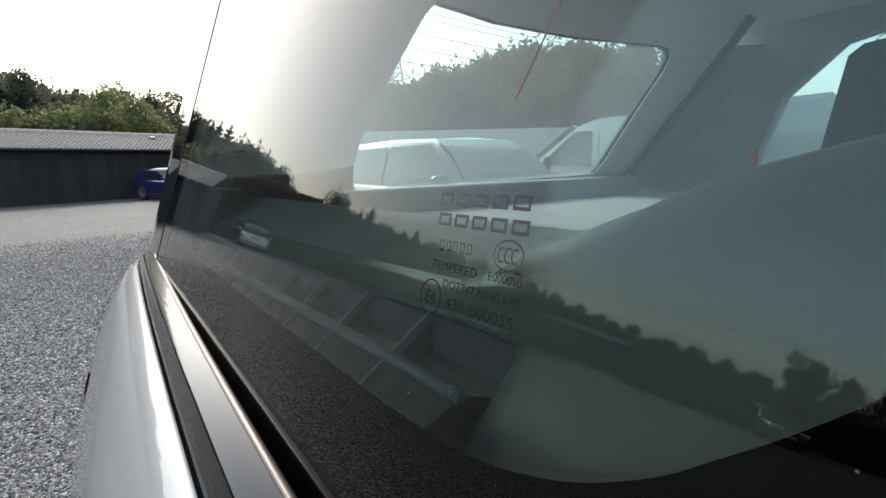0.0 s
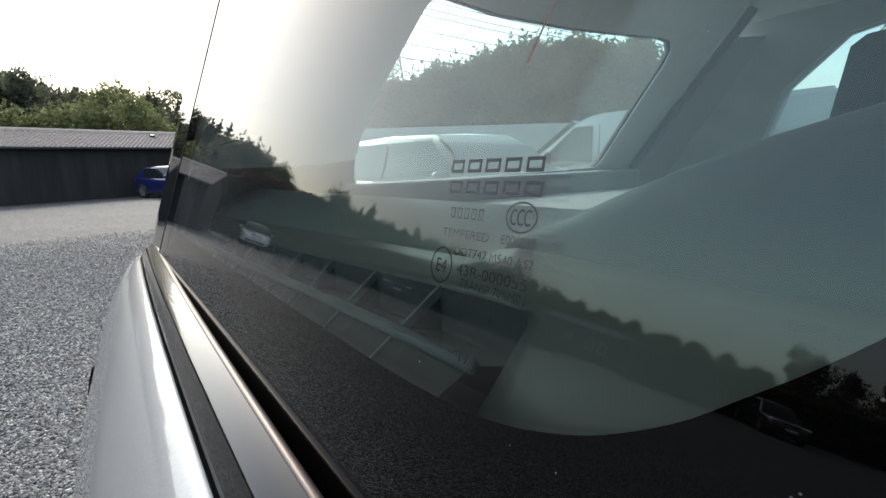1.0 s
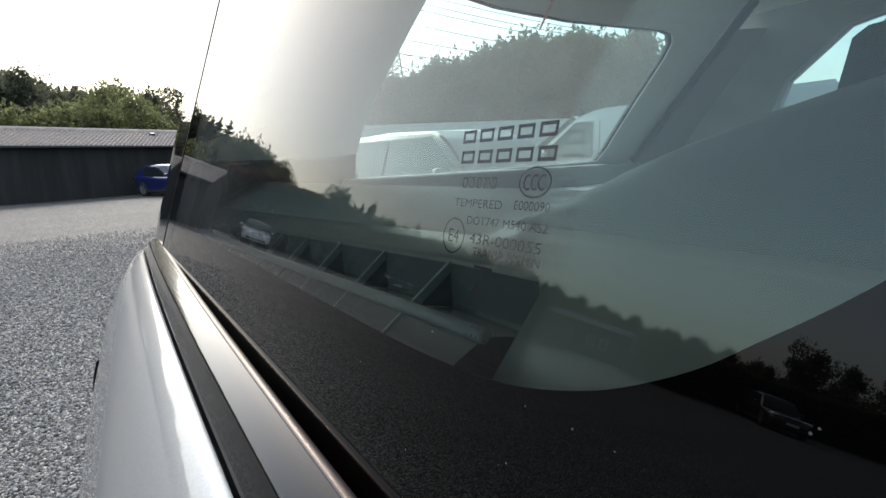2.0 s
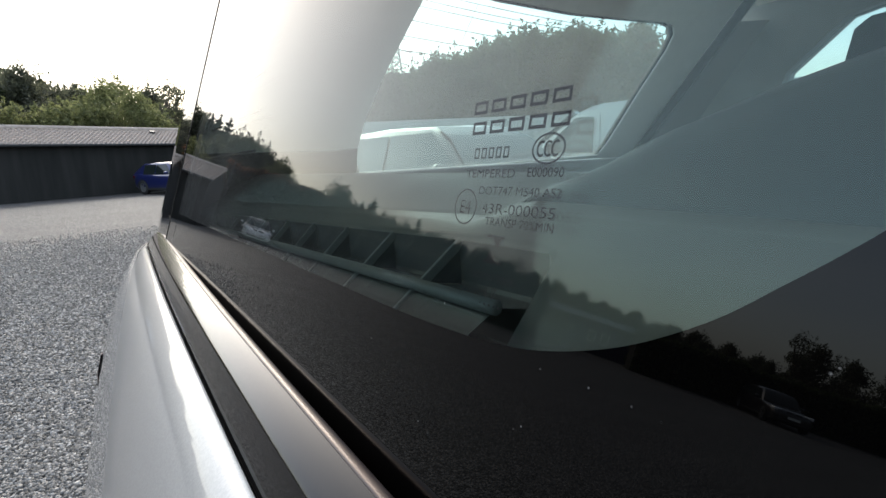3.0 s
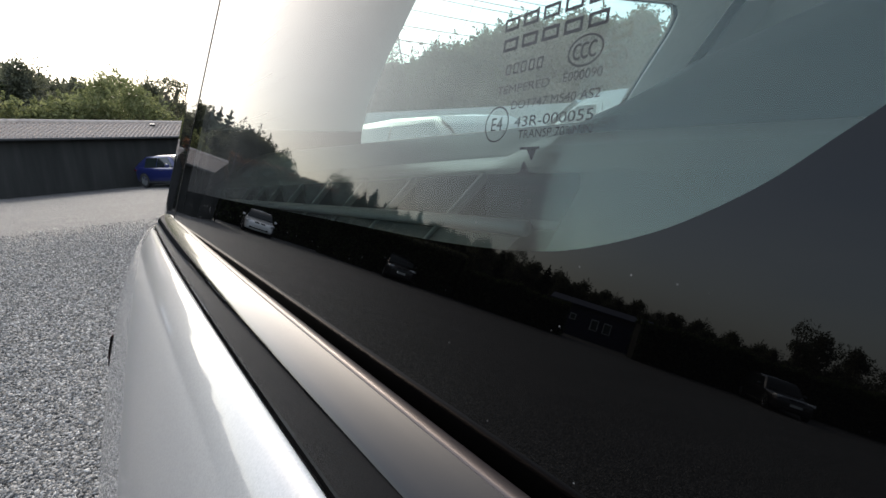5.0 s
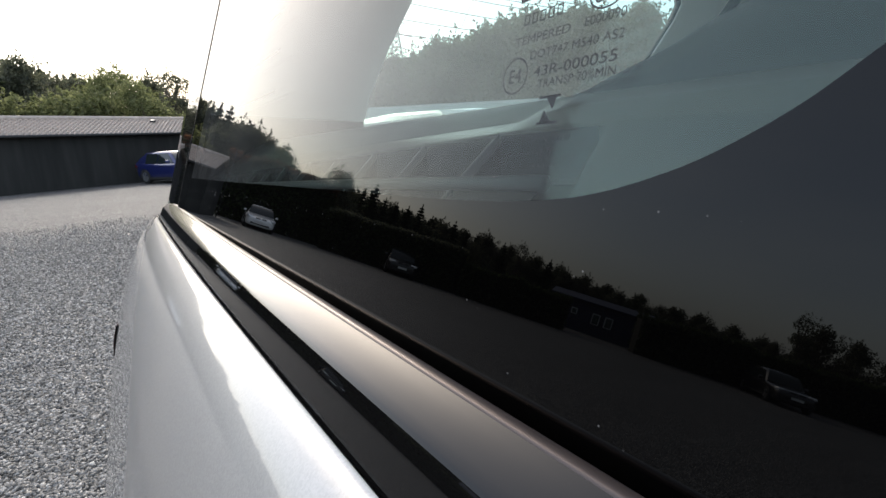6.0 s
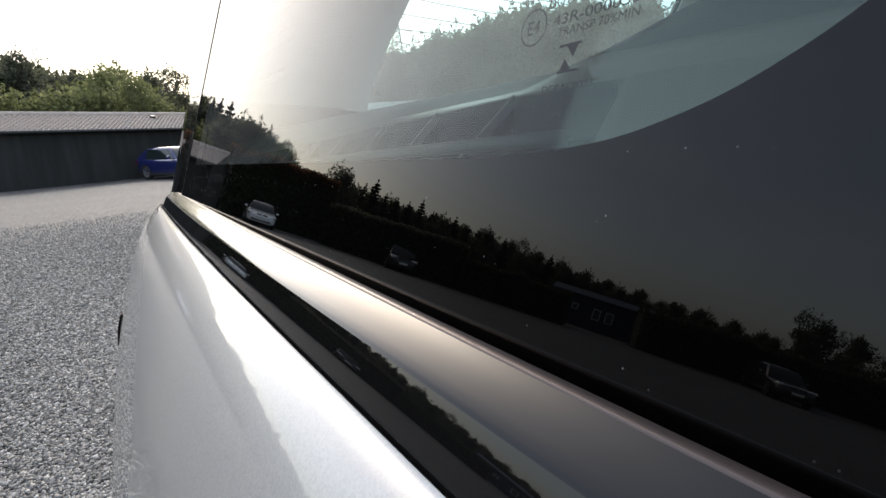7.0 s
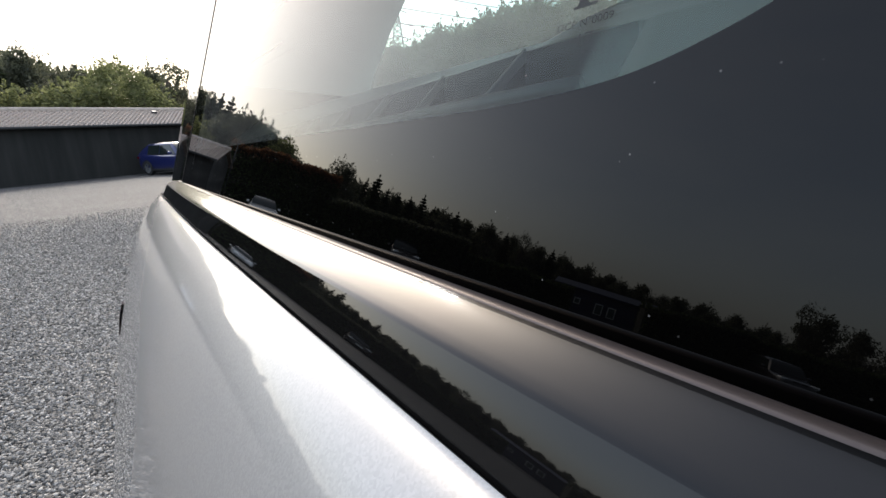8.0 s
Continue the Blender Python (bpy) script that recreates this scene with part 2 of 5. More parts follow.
M_LEAF_BRIGHT = leaf_material("leaf_bright", (0.12, 0.135, 0.055), (0.25, 0.265, 0.12))
M_LEAF_DARK = leaf_material("leaf_dark", (0.06, 0.068, 0.045), (0.15, 0.155, 0.10))
M_LEAF_FIR = leaf_material("leaf_conifer", (0.018, 0.028, 0.014), (0.05, 0.065, 0.03))
M_LEAF_HEDGE = leaf_material("leaf_hedge", (0.03, 0.042, 0.02), (0.075, 0.095, 0.035))
M_LEAF_BROWN = leaf_material("leaf_brown", (0.09, 0.045, 0.025), (0.20, 0.10, 0.045))
M_STEEL = mat("galvanised_steel", (0.22, 0.23, 0.24), 0.5, 0.6)
M_TYRE = varied("tyre", [(0.3, (0.012, 0.012, 0.012)), (0.7, (0.022, 0.022, 0.022))], 20, 0.85)
M_RIM = mat("alloy", (0.5, 0.5, 0.5), 0.3, 0.9)
M_CARGLASS = mat("car_window", (0.015, 0.02, 0.02), 0.03)
M_SCREEN = mat("pale_windscreen", (0.06, 0.08, 0.08), 0.06)
M_PLASTIC = mat("black_plastic", (0.02, 0.02, 0.02), 0.5)
M_LAMP = mat("lamp_lens", (0.75, 0.76, 0.78), 0.05, 0.3)
M_TAIL = mat("tail_lens", (0.12, 0.006, 0.008), 0.08)
M_CHROME = mat("chrome", (0.7, 0.7, 0.7), 0.1, 1.0)
M_PLATE = mat("plate", (0.7, 0.7, 0.68), 0.4)
M_BLUE = paint_material("blue_paint", (0.008, 0.014, 0.09), 0.2, 0.3)
M_WHITE = paint_material("white_paint", (0.75, 0.75, 0.74))
M_BLACK = paint_material("black_paint", (0.008, 0.008, 0.01))
M_PALE = paint_material("pale_silver_paint", (0.075, 0.080, 0.081), 0.4, 0.35)
M_VAN = paint_material("off_white_paint", (0.36, 0.37, 0.365))
M_RENDER = varied("pale_render", [(0.3, (0.5, 0.49, 0.46)), (0.7, (0.62, 0.6, 0.57))], 3, 0.9, 0.2)
M_NAVY = varied("dark_blue_sheet", [(0.3, (0.01, 0.013, 0.035)), (0.7, (0.015, 0.02, 0.05))], 2, 0.6)


# ---------------------------------------------------------------- mesh helpers
def thing(name, label="", category="", group="", at=(0, 0, 0), heading=0.0):
    ob = new(name)
    ob.empty_display_size = 0.2
    ob.matrix_basis = pose(*at, 0, 0, heading)
    return tagged(ob, label, category, group)


def obj(name, bm, material, smooth=False):
    me = bpy.data.meshes.new(name)
    bm.normal_update()
    bm.to_mesh(me)
    bm.free()
    for m in (material if isinstance(material, (list, tuple)) else (material,)):
        me.materials.append(m)
    if smooth:
        me.polygons.foreach_set("use_smooth", [True] * len(me.polygons))
    return new(name, me)


def part(name, bm, material, parent, label="", smooth=False):
    ob = obj(name, bm, material, smooth)
    ob.parent = parent
    if label:
        ob["label"] = label
    return ob


def box(size, at=(0, 0, 0), turn=None, bevel=0.0, bm=None):
    bm = bm or bmesh.new()
    m = Matrix.Translation(at) @ (turn.to_4x4() if turn else Matrix()) @ Matrix.Diagonal((*size, 1))
    made = bmesh.ops.create_cube(bm, size=1, matrix=m)
    if bevel:
        edges = list({e for v in made["verts"] for e in v.link_edges})
        bmesh.ops.bevel(bm, geom=edges, offset=bevel, segments=2, affect="EDGES", profile=0.5)
    return bm


def grid(rows, bm=None, close=False):
    """Faces between neighbouring rows of points."""
    bm = bm or bmesh.new()
    vs = [[bm.verts.new(p) for p in r] for r in rows]
    for a, b in zip(vs, vs[1:]):
        k = len(a)
        for i in range(k if close else k - 1):
            j = (i + 1) % k
            bm.faces.new((a[i], a[j], b[j], b[i]))
    return bm


def slab(outer, inner, depth):
    """A frame between two loops of equal count, thickened by the vector depth."""
    bm = bmesh.new()
    d = Vector(depth)
    k = len(outer)
    o0, i0 = [bm.verts.new(p) for p in outer], [bm.verts.new(p) for p in inner]
    o1, i1 = [bm.verts.new(Vector(p) + d) for p in outer], [bm.verts.new(Vector(p) + d) for p in inner]
    for a in range(k):
        b = (a + 1) % k
        for quad in ((o0[a], o0[b], i0[b], i0[a]), (o1[b], o1[a], i1[a], i1[b]), (i0[a], i0[b], i1[b], i1[a]), (o0[b], o0[a], o1[a], o1[b])):
            bm.faces.new(quad)
    bmesh.ops.recalc_face_normals(bm, faces=bm.faces)
    return bm


def plate(loop, depth, bm=None):
    """A flat polygon thickened by the vector depth."""
    bm = bm or bmesh.new()
    d = Vector(depth)
    a = [bm.verts.new(p) for p in loop]
    b = [bm.verts.new(Vector(p) + d) for p in loop]
    k = len(a)
    faces = [bm.faces.new(a), bm.faces.new(b[::-1])]
    for i in range(k):
        j = (i + 1) % k
        faces.append(bm.faces.new((a[j], a[i], b[i], b[j])))
    bmesh.ops.recalc_face_normals(bm, faces=faces)
    return bm


def facing(bm, way):
    """Turn all faces so that they look along way."""
    bm.normal_update()
    wrong = [f for f in bm.faces if f.normal.dot(Vector(way)) < 0]
    bmesh.ops.reverse_faces(bm, faces=wrong)
    return bm


def sheet(loop, way):
    bm = bmesh.new()
    bm.faces.new([bm.verts.new(p) for p in loop])
    bmesh.ops.triangulate(bm, faces=bm.faces)
    return facing(bm, way)


def tube(points, radius, sides=6, bm=None):
    """A round bar along points; radius may be one number or one for each point."""
    bm = bm or bmesh.new()
    pts = [Vector(p) for p in points]
    radii = radius if isinstance(radius, (list, tuple)) else [radius] * len(pts)
    rings = []
    for i, p in enumerate(pts):
        way = (pts[min(i + 1, len(pts) - 1)] - pts[max(i - 1, 0)]).normalized()
        side = way.cross((0, 0, 1) if abs(way.z) < 0.9 else (1, 0, 0)).normalized()
        up = side.cross(way)
        rings.append([bm.verts.new(p + (side * math.cos(6.2832 * k / sides) + up * math.sin(6.2832 * k / sides)) * radii[i]) for k in range(sides)])
    for a, b in zip(rings, rings[1:]):
        for k in range(sides):
            j = (k + 1) % sides
            bm.faces.new((a[k], a[j], b[j], b[k]))
    bm.faces.new(rings[0][::-1])
    bm.faces.new(rings[-1])
    return bm


def smoothstep(a, b, x):
    t = min(1, max(0, (x - a) / (b - a)))
    return t * t * (3 - 2 * t)


# ---------------------------------------------------------------- ground
bm = bmesh.new()
grid([[(x, y, 0) for x in (-900, -60, 0, 60, 900)] for y in (-900, -60, 0, 60, 900)], bm)
ground = tagged(obj("ground", bm, M_GRAVEL), "grey crushed stone of an open parking lot", "gravel", kind="structure")

# ---------------------------------------------------------------- the near vehicle
ORIGIN = Vector((0, 0, 1.368))
TAU, DECL = radians(12.7), radians(0.8)
E_BACK = Vector((0, math.cos(DECL), -math.sin(DECL)))
E_UP = Vector((math.sin(TAU), 0, math.cos(TAU)))
E_OUT = Vector((-math.cos(TAU), 0, math.sin(TAU)))
SPAN = 1.69                                   # from one side's glass to the other's


def gp(u, v, w=0.0):
    """A point of the quarter glass: u backwards, v up, w outwards."""
    return ORIGIN + E_BACK * u + E_UP * v + E_OUT * (w - 0.0015 * (max(u, 0) / 0.6) ** 2)


def plan(y_or_angle):
    """Near side of the body in plan: the place and the outward way; past the end of the side, round the rear corner."""
    y = y_or_angle
    if y <= 0.72:
        return Vector((0.012 * (max(y, 0) / 0.7) ** 2, y, 0)), Vector((-1, 0, 0))
    th = min(1.5708, (y - 0.72) / 0.32)
    return Vector((0.0127 + 0.40 * (1 - math.cos(th)), 0.72 + 0.30 * math.sin(th), 0)), Vector((-math.cos(th), math.sin(th), 0))


def along(profile, stations, mirror=False):
    """The profile of (outwards, up) points swept along the side."""
    rows = []
    for s in stations:
        base, way = plan(s)
        row = []
        for p, z in profile:
            q = base + way * p + Vector((0, 0, 1.368 + z - 0.014 * min(s, 0.9)))
            row.append((SPAN - q.x, q.y, q.z) if mirror else tuple(q))
        rows.append(row)
    return rows


STATIONS = [-1.78, -1.6, -1.4, -1.0, -0.7, -0.5, -0.35, -0.25, -0.18, -0.12, -0.06, 0, 0.06, 0.12, 0.2, 0.28, 0.36, 0.44, 0.52, 0.6, 0.66, 0.72] + [0.72 + 0.32 * 1.5708 * k / 10 for k in range(1, 11)]
SIDE = [s for s in STATIONS if s <= 0.721]
BODY = [(0.0434, -0.1010), (0.0433, -0.0958), (0.0440, -0.0940), (0.0465, -0.0941), (0.0515, -0.0970), (0.060, -0.1050), (0.0712, -0.1202), (0.084, -0.1430), (0.096, -0.172), (0.104, -0.196), (0.111, -0.218), (0.121, -0.250), (0.134, -0.300), (0.147, -0.360), (0.158, -0.430), (0.167, -0.500), (0.171, -0.580), (0.170, -0.680), (0.163, -0.800), (0.152, -0.950), (0.140, -1.05), (0.06, -1.10)]

suv = thing("sport_utility_car", "silver sport utility car with glossy black window surrounds, parked on gravel", "car", at=(0.845, -1.2, 0))
INV = suv.matrix_basis.inverted()


def car_part(name, bm, material, label="", smooth=False, parent=None):
    ob = part(name, bm, material, parent or suv, label, smooth)
    if not parent:
        ob.matrix_parent_inverse = INV
    return ob


for mirror in (False, True):
    car_part("body_side", facing(grid(along(BODY, STATIONS, mirror)), (1 if mirror else -1, 0.5, 0.3)), M_SILVER, "silver metallic side panel", True)
# one moulding: a steep glossy face, a tight crease, and a satin face lying back to the glass
STRIP = []
sp, sz = 0.0430, -0.0948
FACES = [(21 + 7.5 * k / 7, 0.0166 / 8) for k in range(8)] + [(37, 0.0008), (47, 0.0008)] + [(57 + 8 * k / 4, 0.0122 / 5) for k in range(5)]
for turn, length in FACES:
    STRIP.append((sp, sz))
    sp, sz = sp - math.sin(radians(turn)) * length, sz + math.cos(radians(turn)) * length
STRIP.append((sp, sz))
strip = car_part("waist_strip", grid(along(STRIP[8:], SIDE)), M_STRIP, "satin dark waist moulding", True)
car_part("gloss_band", grid(along(STRIP[:9], SIDE)), M_GLOSS, "glossy black lower band", True, parent=strip)
car_part("waist_seal", grid(along([(0.0420, -0.1000), (0.0425, -0.0972), (0.0434, -0.0972)], SIDE)), M_RUBBER, "black rubber seal", True)
LIP = [(sp + 0.0001, sz - 0.0004), (sp, sz)]
for turn, length in ((35, 0.0004), (60, 0.0005), (80, 0.0008), (94, 0.0010), (104, 0.0008), (125, 0.0006), (150, 0.0005)):
    sp, sz = sp - math.sin(radians(turn)) * length, sz + math.cos(radians(turn)) * length
    LIP.append((sp, sz))
car_part("glass_lip", grid(along(LIP, SIDE)), M_LIP, "brownish satin lip under the glass", True)
car_part("glass_seal", grid(along([(sp + 0.0002, sz + 0.0002), (sp - 0.0004, sz - 0.0012), (sp - 0.0006, sz - 0.0120), (0.0195, -0.0950)], SIDE)), M_SEAL, "dark brown seal under the glass", True)

# quarter glass: a pane 4 mm thick, its rear edge raked forwards
def rear_edge(v):
    return 0.539 - 0.927 * v


VS = [-0.086 + 0.446 * k / 14 for k in range(15)]


def frit_edge(u):
    """Height of the clear part's lower border."""
    pts = [(-0.62, 0.30), (-0.30, 0.30), (-0.14, 0.13), (-0.11, 0.05), (-0.095, 0.019), (-0.088, 0.008), (-0.080, -0.0005), (-0.0726, -0.0070), (-0.067, -0.0118), (-0.0593, -0.0168), (-0.052, -0.0206), (-0.0441, -0.0236), (-0.0372, -0.0257), (-0.0302, -0.0273), (-0.0215, -0.0285), (-0.0125, -0.0293), (0.01, -0.0304), (0.06, -0.0310), (0.16, -0.0320), (0.3, -0.0335), (0.8, -0.036)]
    for k in range(len(pts) - 1):
        (a, ya), (b, yb) = pts[k], pts[k + 1]
        if a <= u <= b:
            slope = (yb - ya) / (b - a)
            ma = slope if k == 0 else 0.5 * (slope + (ya - pts[k - 1][1]) / (a - pts[k - 1][0]))
            mb = slope if k == len(pts) - 2 else 0.5 * (slope + (pts[k + 2][1] - yb) / (pts[k + 2][0] - b))
            s = (u - a) / (b - a)
            h = b - a
            return ya * (2 * s ** 3 - 3 * s * s + 1) + ma * h * (s ** 3 - 2 * s * s + s) + yb * (3 * s * s - 2 * s ** 3) + mb * h * (s ** 3 - s * s)
    return pts[-1][1]


FU = [-0.62, -0.45] + [-0.30 + 0.01 * k for k in range(17)] + [-0.135 + 0.0025 * k for k in range(55)] + [0.01 * k for k in range(1, 51)] + [0.5085]
rows_out = []
for u in FU:
    lo = min(0.355, frit_edge(u))
    hi = max(lo + 0.0003, min(0.36, (0.479 - u) / 0.927))
    rows_out.append([gp(u, lo + (hi - lo) * k / 6) for k in range(7)])
pane = car_part("quarter_glass", facing(grid(rows_out), E_OUT), M_GLASS, "tinted fixed side window with a reflective face", True)
pane.visible_shadow = False

# the border of the same pane, backed with fired black enamel
low = []
for u in FU:
    ub = -0.62 + (u + 0.62) * (rear_edge(-0.095) - 0.06 + 0.62) / (0.5085 + 0.62)
    t = min(0.355, frit_edge(u))
    low.append([gp(ub + (u - ub) * k / 4, -0.095 + (t + 0.095) * k / 4) for k in range(5)])
car_part("ceramic_border", facing(grid(low), E_OUT), M_FRIT, "black enamelled border of the window", True, parent=pane)
bm = facing(grid([[gp(rear_edge(v) - w, v) for v in [-0.095, -0.032] + VS[2:]] for w in (0.0, 0.02, 0.04, 0.06)]), E_OUT)
car_part("ceramic_border", bm, M_FRIT, "black enamelled border of the window", True, parent=pane)

inner_face = car_part("inner_face", facing(grid([[p - E_OUT * 0.0045 for p in row] for row in rows_out]), E_OUT), M_GLASS_INNER, "inner face of the pane", True, parent=pane)
inner_face.visible_shadow = False

# glossy rear pillar cover behind the glass
rows = []
for k in range(9):
    s = k / 8
    rows.append([gp(rear_edge(v) + 0.003 + 0.155 * s, v, -0.004 + 0.006 * s - 0.03 * max(0, s - 0.75) ** 2 * 16) for v in VS])
car_part("pillar_cover", grid(rows), M_PIANO, "glossy black rear pillar cover", True)

bm = grid([[gp(rear_edge(v) + s, v, w) for v in VS] for s, w in ((-0.0004, -0.001), (-0.0001, 0.0005), (0.0020, 0.0005), (0.0030, -0.004))])
car_part("pane_edge_seal", bm, M_RUBBER, "thin black seal at the rear edge of the glass", True)

# marks printed on the glass
def flat_text(text, u0, u1, v0, v1, name="printed_mark"):
    cu = bpy.data.curves.new(name, "FONT")
    cu.body = text
    tmp = bpy.data.objects.new(name, cu)
    scene.collection.objects.link(tmp)
    me = bpy.data.meshes.new_from_object(tmp)
    bpy.data.objects.remove(tmp)
    xs = [v.co.x for v in me.vertices]
    ys = [v.co.y for v in me.vertices]
    x0, x1, y0, y1 = min(xs), max(xs), min(ys), max(ys)
    for v in me.vertices:
        a, b = (v.co.x - x0) / (x1 - x0), (v.co.y - y0) / (y1 - y0)
        v.co = gp(u0 + (u1 - u0) * a, v0 + (v1 - v0) * b, -0.0007)
    me.materials.append(M_PRINT)
    ob = new(name, me)
    ob.parent = pane
    return ob


def flat_shape(loops, name="printed_mark", material=None):
    """Filled flat polygons of (u, v) in millimetres."""
    bm = bmesh.new()
    for loop in loops:
        bm.faces.new([bm.verts.new(gp(u * 0.001, v * 0.001, -0.0007)) for u, v in loop])
    return car_part(name, bm, material or M_PRINT, parent=pane)


def ring_loops(cu, cv, ru, rv, w, n=40, a0=0.0, a1=6.28319):
    out = []
    for k in range(n):
        a, b = a0 + (a1 - a0) * k / n, a0 + (a1 - a0) * (k + 1) / n
        out.append([(cu - r1 * math.cos(t), cv + r2 * math.sin(t)) for t, r1, r2 in ((a, ru, rv), (b, ru, rv), (b, ru - w, rv - w), (a, ru - w, rv - w))])
    return out


def rect(u0, v0, u1, v1):
    return [(u0, v0), (u1, v0), (u1, v1), (u0, v1)]


def frame_block(u0, v0, u1, v1, w):
    """A hollow block, standing for one character of a maker's name."""
    return [rect(u0, v0, u1, v0 + w), rect(u0, v1 - w, u1, v1), rect(u0, v0 + w, u0 - w, v1 - w), rect(u1 + w, v0 + w, u1, v1 - w)]


def name_bars(u0, u1, v0, v1, count, w, gap):
    step = (u1 - u0) / count
    loops = []
    for k in range(count):
        loops += frame_block(u0 + step * k + gap / 2 * (1 if step > 0 else -1), v0, u0 + step * (k + 1) - gap / 2 * (1 if step > 0 else -1), v1, w)
    return loops


flat_shape(name_bars(-1.8, -33.2, 22.0, 25.0, 5, 0.74, 1.4))
flat_shape(name_bars(-2.2, -33.8, 17.2, 20.2, 5, 0.74, 1.4))
flat_shape(name_bars(-4.6, -17.4, 11.5, 14.0, 5, 0.36, 0.8))
flat_shape(ring_loops(-28.5, 13.0, 4.5, 3.2, 0.42) + [l for k in (-1.9, 0.1, 2.1) for l in ring_loops(-28.5 - k, 13.0, 1.3, 1.7, 0.5, 14, 0.9, 5.4)])
flat_text("TEMPERED", -0.0029, -0.0199, 0.0071, 0.0090)
flat_text("E000090", -0.0237, -0.0336, 0.0073, 0.0092)
flat_text("DOT747 M540 AS2", -0.0087, -0.0339, 0.0032, 0.0051)
flat_shape(ring_loops(-4.3, 0.1, 4.3, 4.3, 0.38))
flat_text("E4", -0.0024, -0.0064, -0.0015, 0.0017)
flat_text("43R-000055", -0.0106, -0.0330, -0.0010, 0.0013)
flat_text("TRANSP 70%MIN", -0.0124, -0.0332, -0.0037, -0.0018)
flat_shape([rect(-13.7, -6.3, -19.9, -5.7), [(-16.0, -6.3), (-19.0, -6.3), (-18.0, -8.9)], rect(-13.7, -12.0, -19.9, -11.4), [(-14.6, -11.4), (-17.8, -11.4), (-15.6, -8.8)]])
flat_text("DCP N\u00b00009", -0.0100, -0.0243, -0.0158, -0.0142)
flat_text("17", -0.0162, -0.0199, -0.0197, -0.0172)
flat_shape([rect(-6.3 - 1.5 * k, -18.6, -6.8 - 1.5 * k, -18.1) for k in range(7)])
flat_shape([rect(-14.5 - 1.6 * k, -21.4, -15.1 - 1.6 * k, -20.9) for k in range(5)])
for v in (22, 45, 67.5, 90):
    flat_shape([rect(205, v - 0.7, 400 - 0.85 * v, v + 0.7)], "antenna_line", M_PRINT)
flat_shape([[(-22.6, 44), (-23.3, 44), (-31.8, 62), (-31.1, 62)], [(-31.1, 62), (-31.8, 62), (-44, 90), (-43.3, 90)]], "thread", M_RED)

# cabin: window reveal behind the glass, with a ribbed recess
def inner_edge(y):
    """Crest of the bulging side trim, rising towards the front."""
    pts = [(-0.6, 0.14), (-0.3, 0.13), (-0.1, 0.045), (-0.058, 0.0350), (-0.034, 0.0285), (-0.012, 0.0212), (0.0, 0.0150), (0.018, 0.0050), (0.03, 0.0032), (0.6, 0.003)]
    return float(np.interp(y, [p[0] for p in pts], [p[1] for p in pts]))


RY = [-0.6, -0.4, -0.3, -0.22, -0.16, -0.12, -0.09, -0.07, -0.05, -0.035, -0.02, -0.0165, -0.0140, -0.003, 0.0015, 0.01, 0.02, 0.035, 0.05, 0.08, 0.12, 0.18, 0.26, 0.36, 0.46, 0.55]
def recess_top(y):
    return -0.0125 - 0.058 * max(0.0, y)


rows = []
bulge = []
for y in RY:
    f = min(frit_edge(y), -0.022)
    p0 = gp(y, f - 0.014, -0.012)
    zi = 1.368 + inner_edge(y) - 0.014 * y
    zt = 1.368 + recess_top(y)
    lean = 0.010 if y == -0.0165 else 0.0
    first = [(p0.x, y + lean, p0.z), (p0.x + 0.003, y + lean * 0.8, p0.z + 0.003)] if y < -0.015 else [(0.0205, y, zt - 0.030), (0.0200, y, zt - 0.004)]
    zc = (1.3652 - 0.03 * max(0.0, y - 0.02)) * smoothstep(0.03, 0.015, y) + (zt + (zi - zt) * 0.3) * (1 - smoothstep(0.03, 0.015, y))
    rows.append(first + [(0.0195, y, zt), (0.023, y, zt + 0.0015), (0.032, y, zt + 0.0015 + (zc - zt - 0.0015) * 0.55), (0.0395, y, zc), (0.0402, y, zc - 0.0015)])
    g = smoothstep(0.03, 0.015, y)
    bulge.append([(0.0402, y, zc - 0.0015), (0.0412, y, zc - 0.0006 * g), (0.044, y, zc + (zi - zc) * (0.08 + 0.06 * g)), (0.055, y, zc + (zi - zc) * (0.36 + 0.12 * g)), (0.072, y, zc + (zi - zc) * (0.74 + 0.06 * g)), (0.086, y, zi - 0.002), (0.098, y, zi), (0.106, y, zi - 0.003), (0.112, y, zi - 0.03), (0.115, y, zi - 0.5)])
car_part("window_reveal", grid(rows), M_TRIM, "grey moulded trim under the window", True)
cut = RY.index(0.02)
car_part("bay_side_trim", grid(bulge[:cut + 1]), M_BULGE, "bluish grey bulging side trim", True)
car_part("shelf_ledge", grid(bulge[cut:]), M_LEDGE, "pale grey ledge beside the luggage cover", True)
rows = []
for y in (-0.0151, 0.0216, 0.0641, 0.1067, 0.15, 0.194, 0.2386, 0.281, 0.36, 0.44):
    zt = 1.368 + recess_top(y)
    rows.append([(0.0182, y, zt), (0.0190, y, zt - 0.0130), (0.0182, y, zt - 0.0142), (0.0078, y + 0.0085, zt - 0.0142), (-0.002, y + 0.0165, zt - 0.026)])
car_part("ribbed_recess", grid(rows), M_RECESS, "grey recess between the ribs")
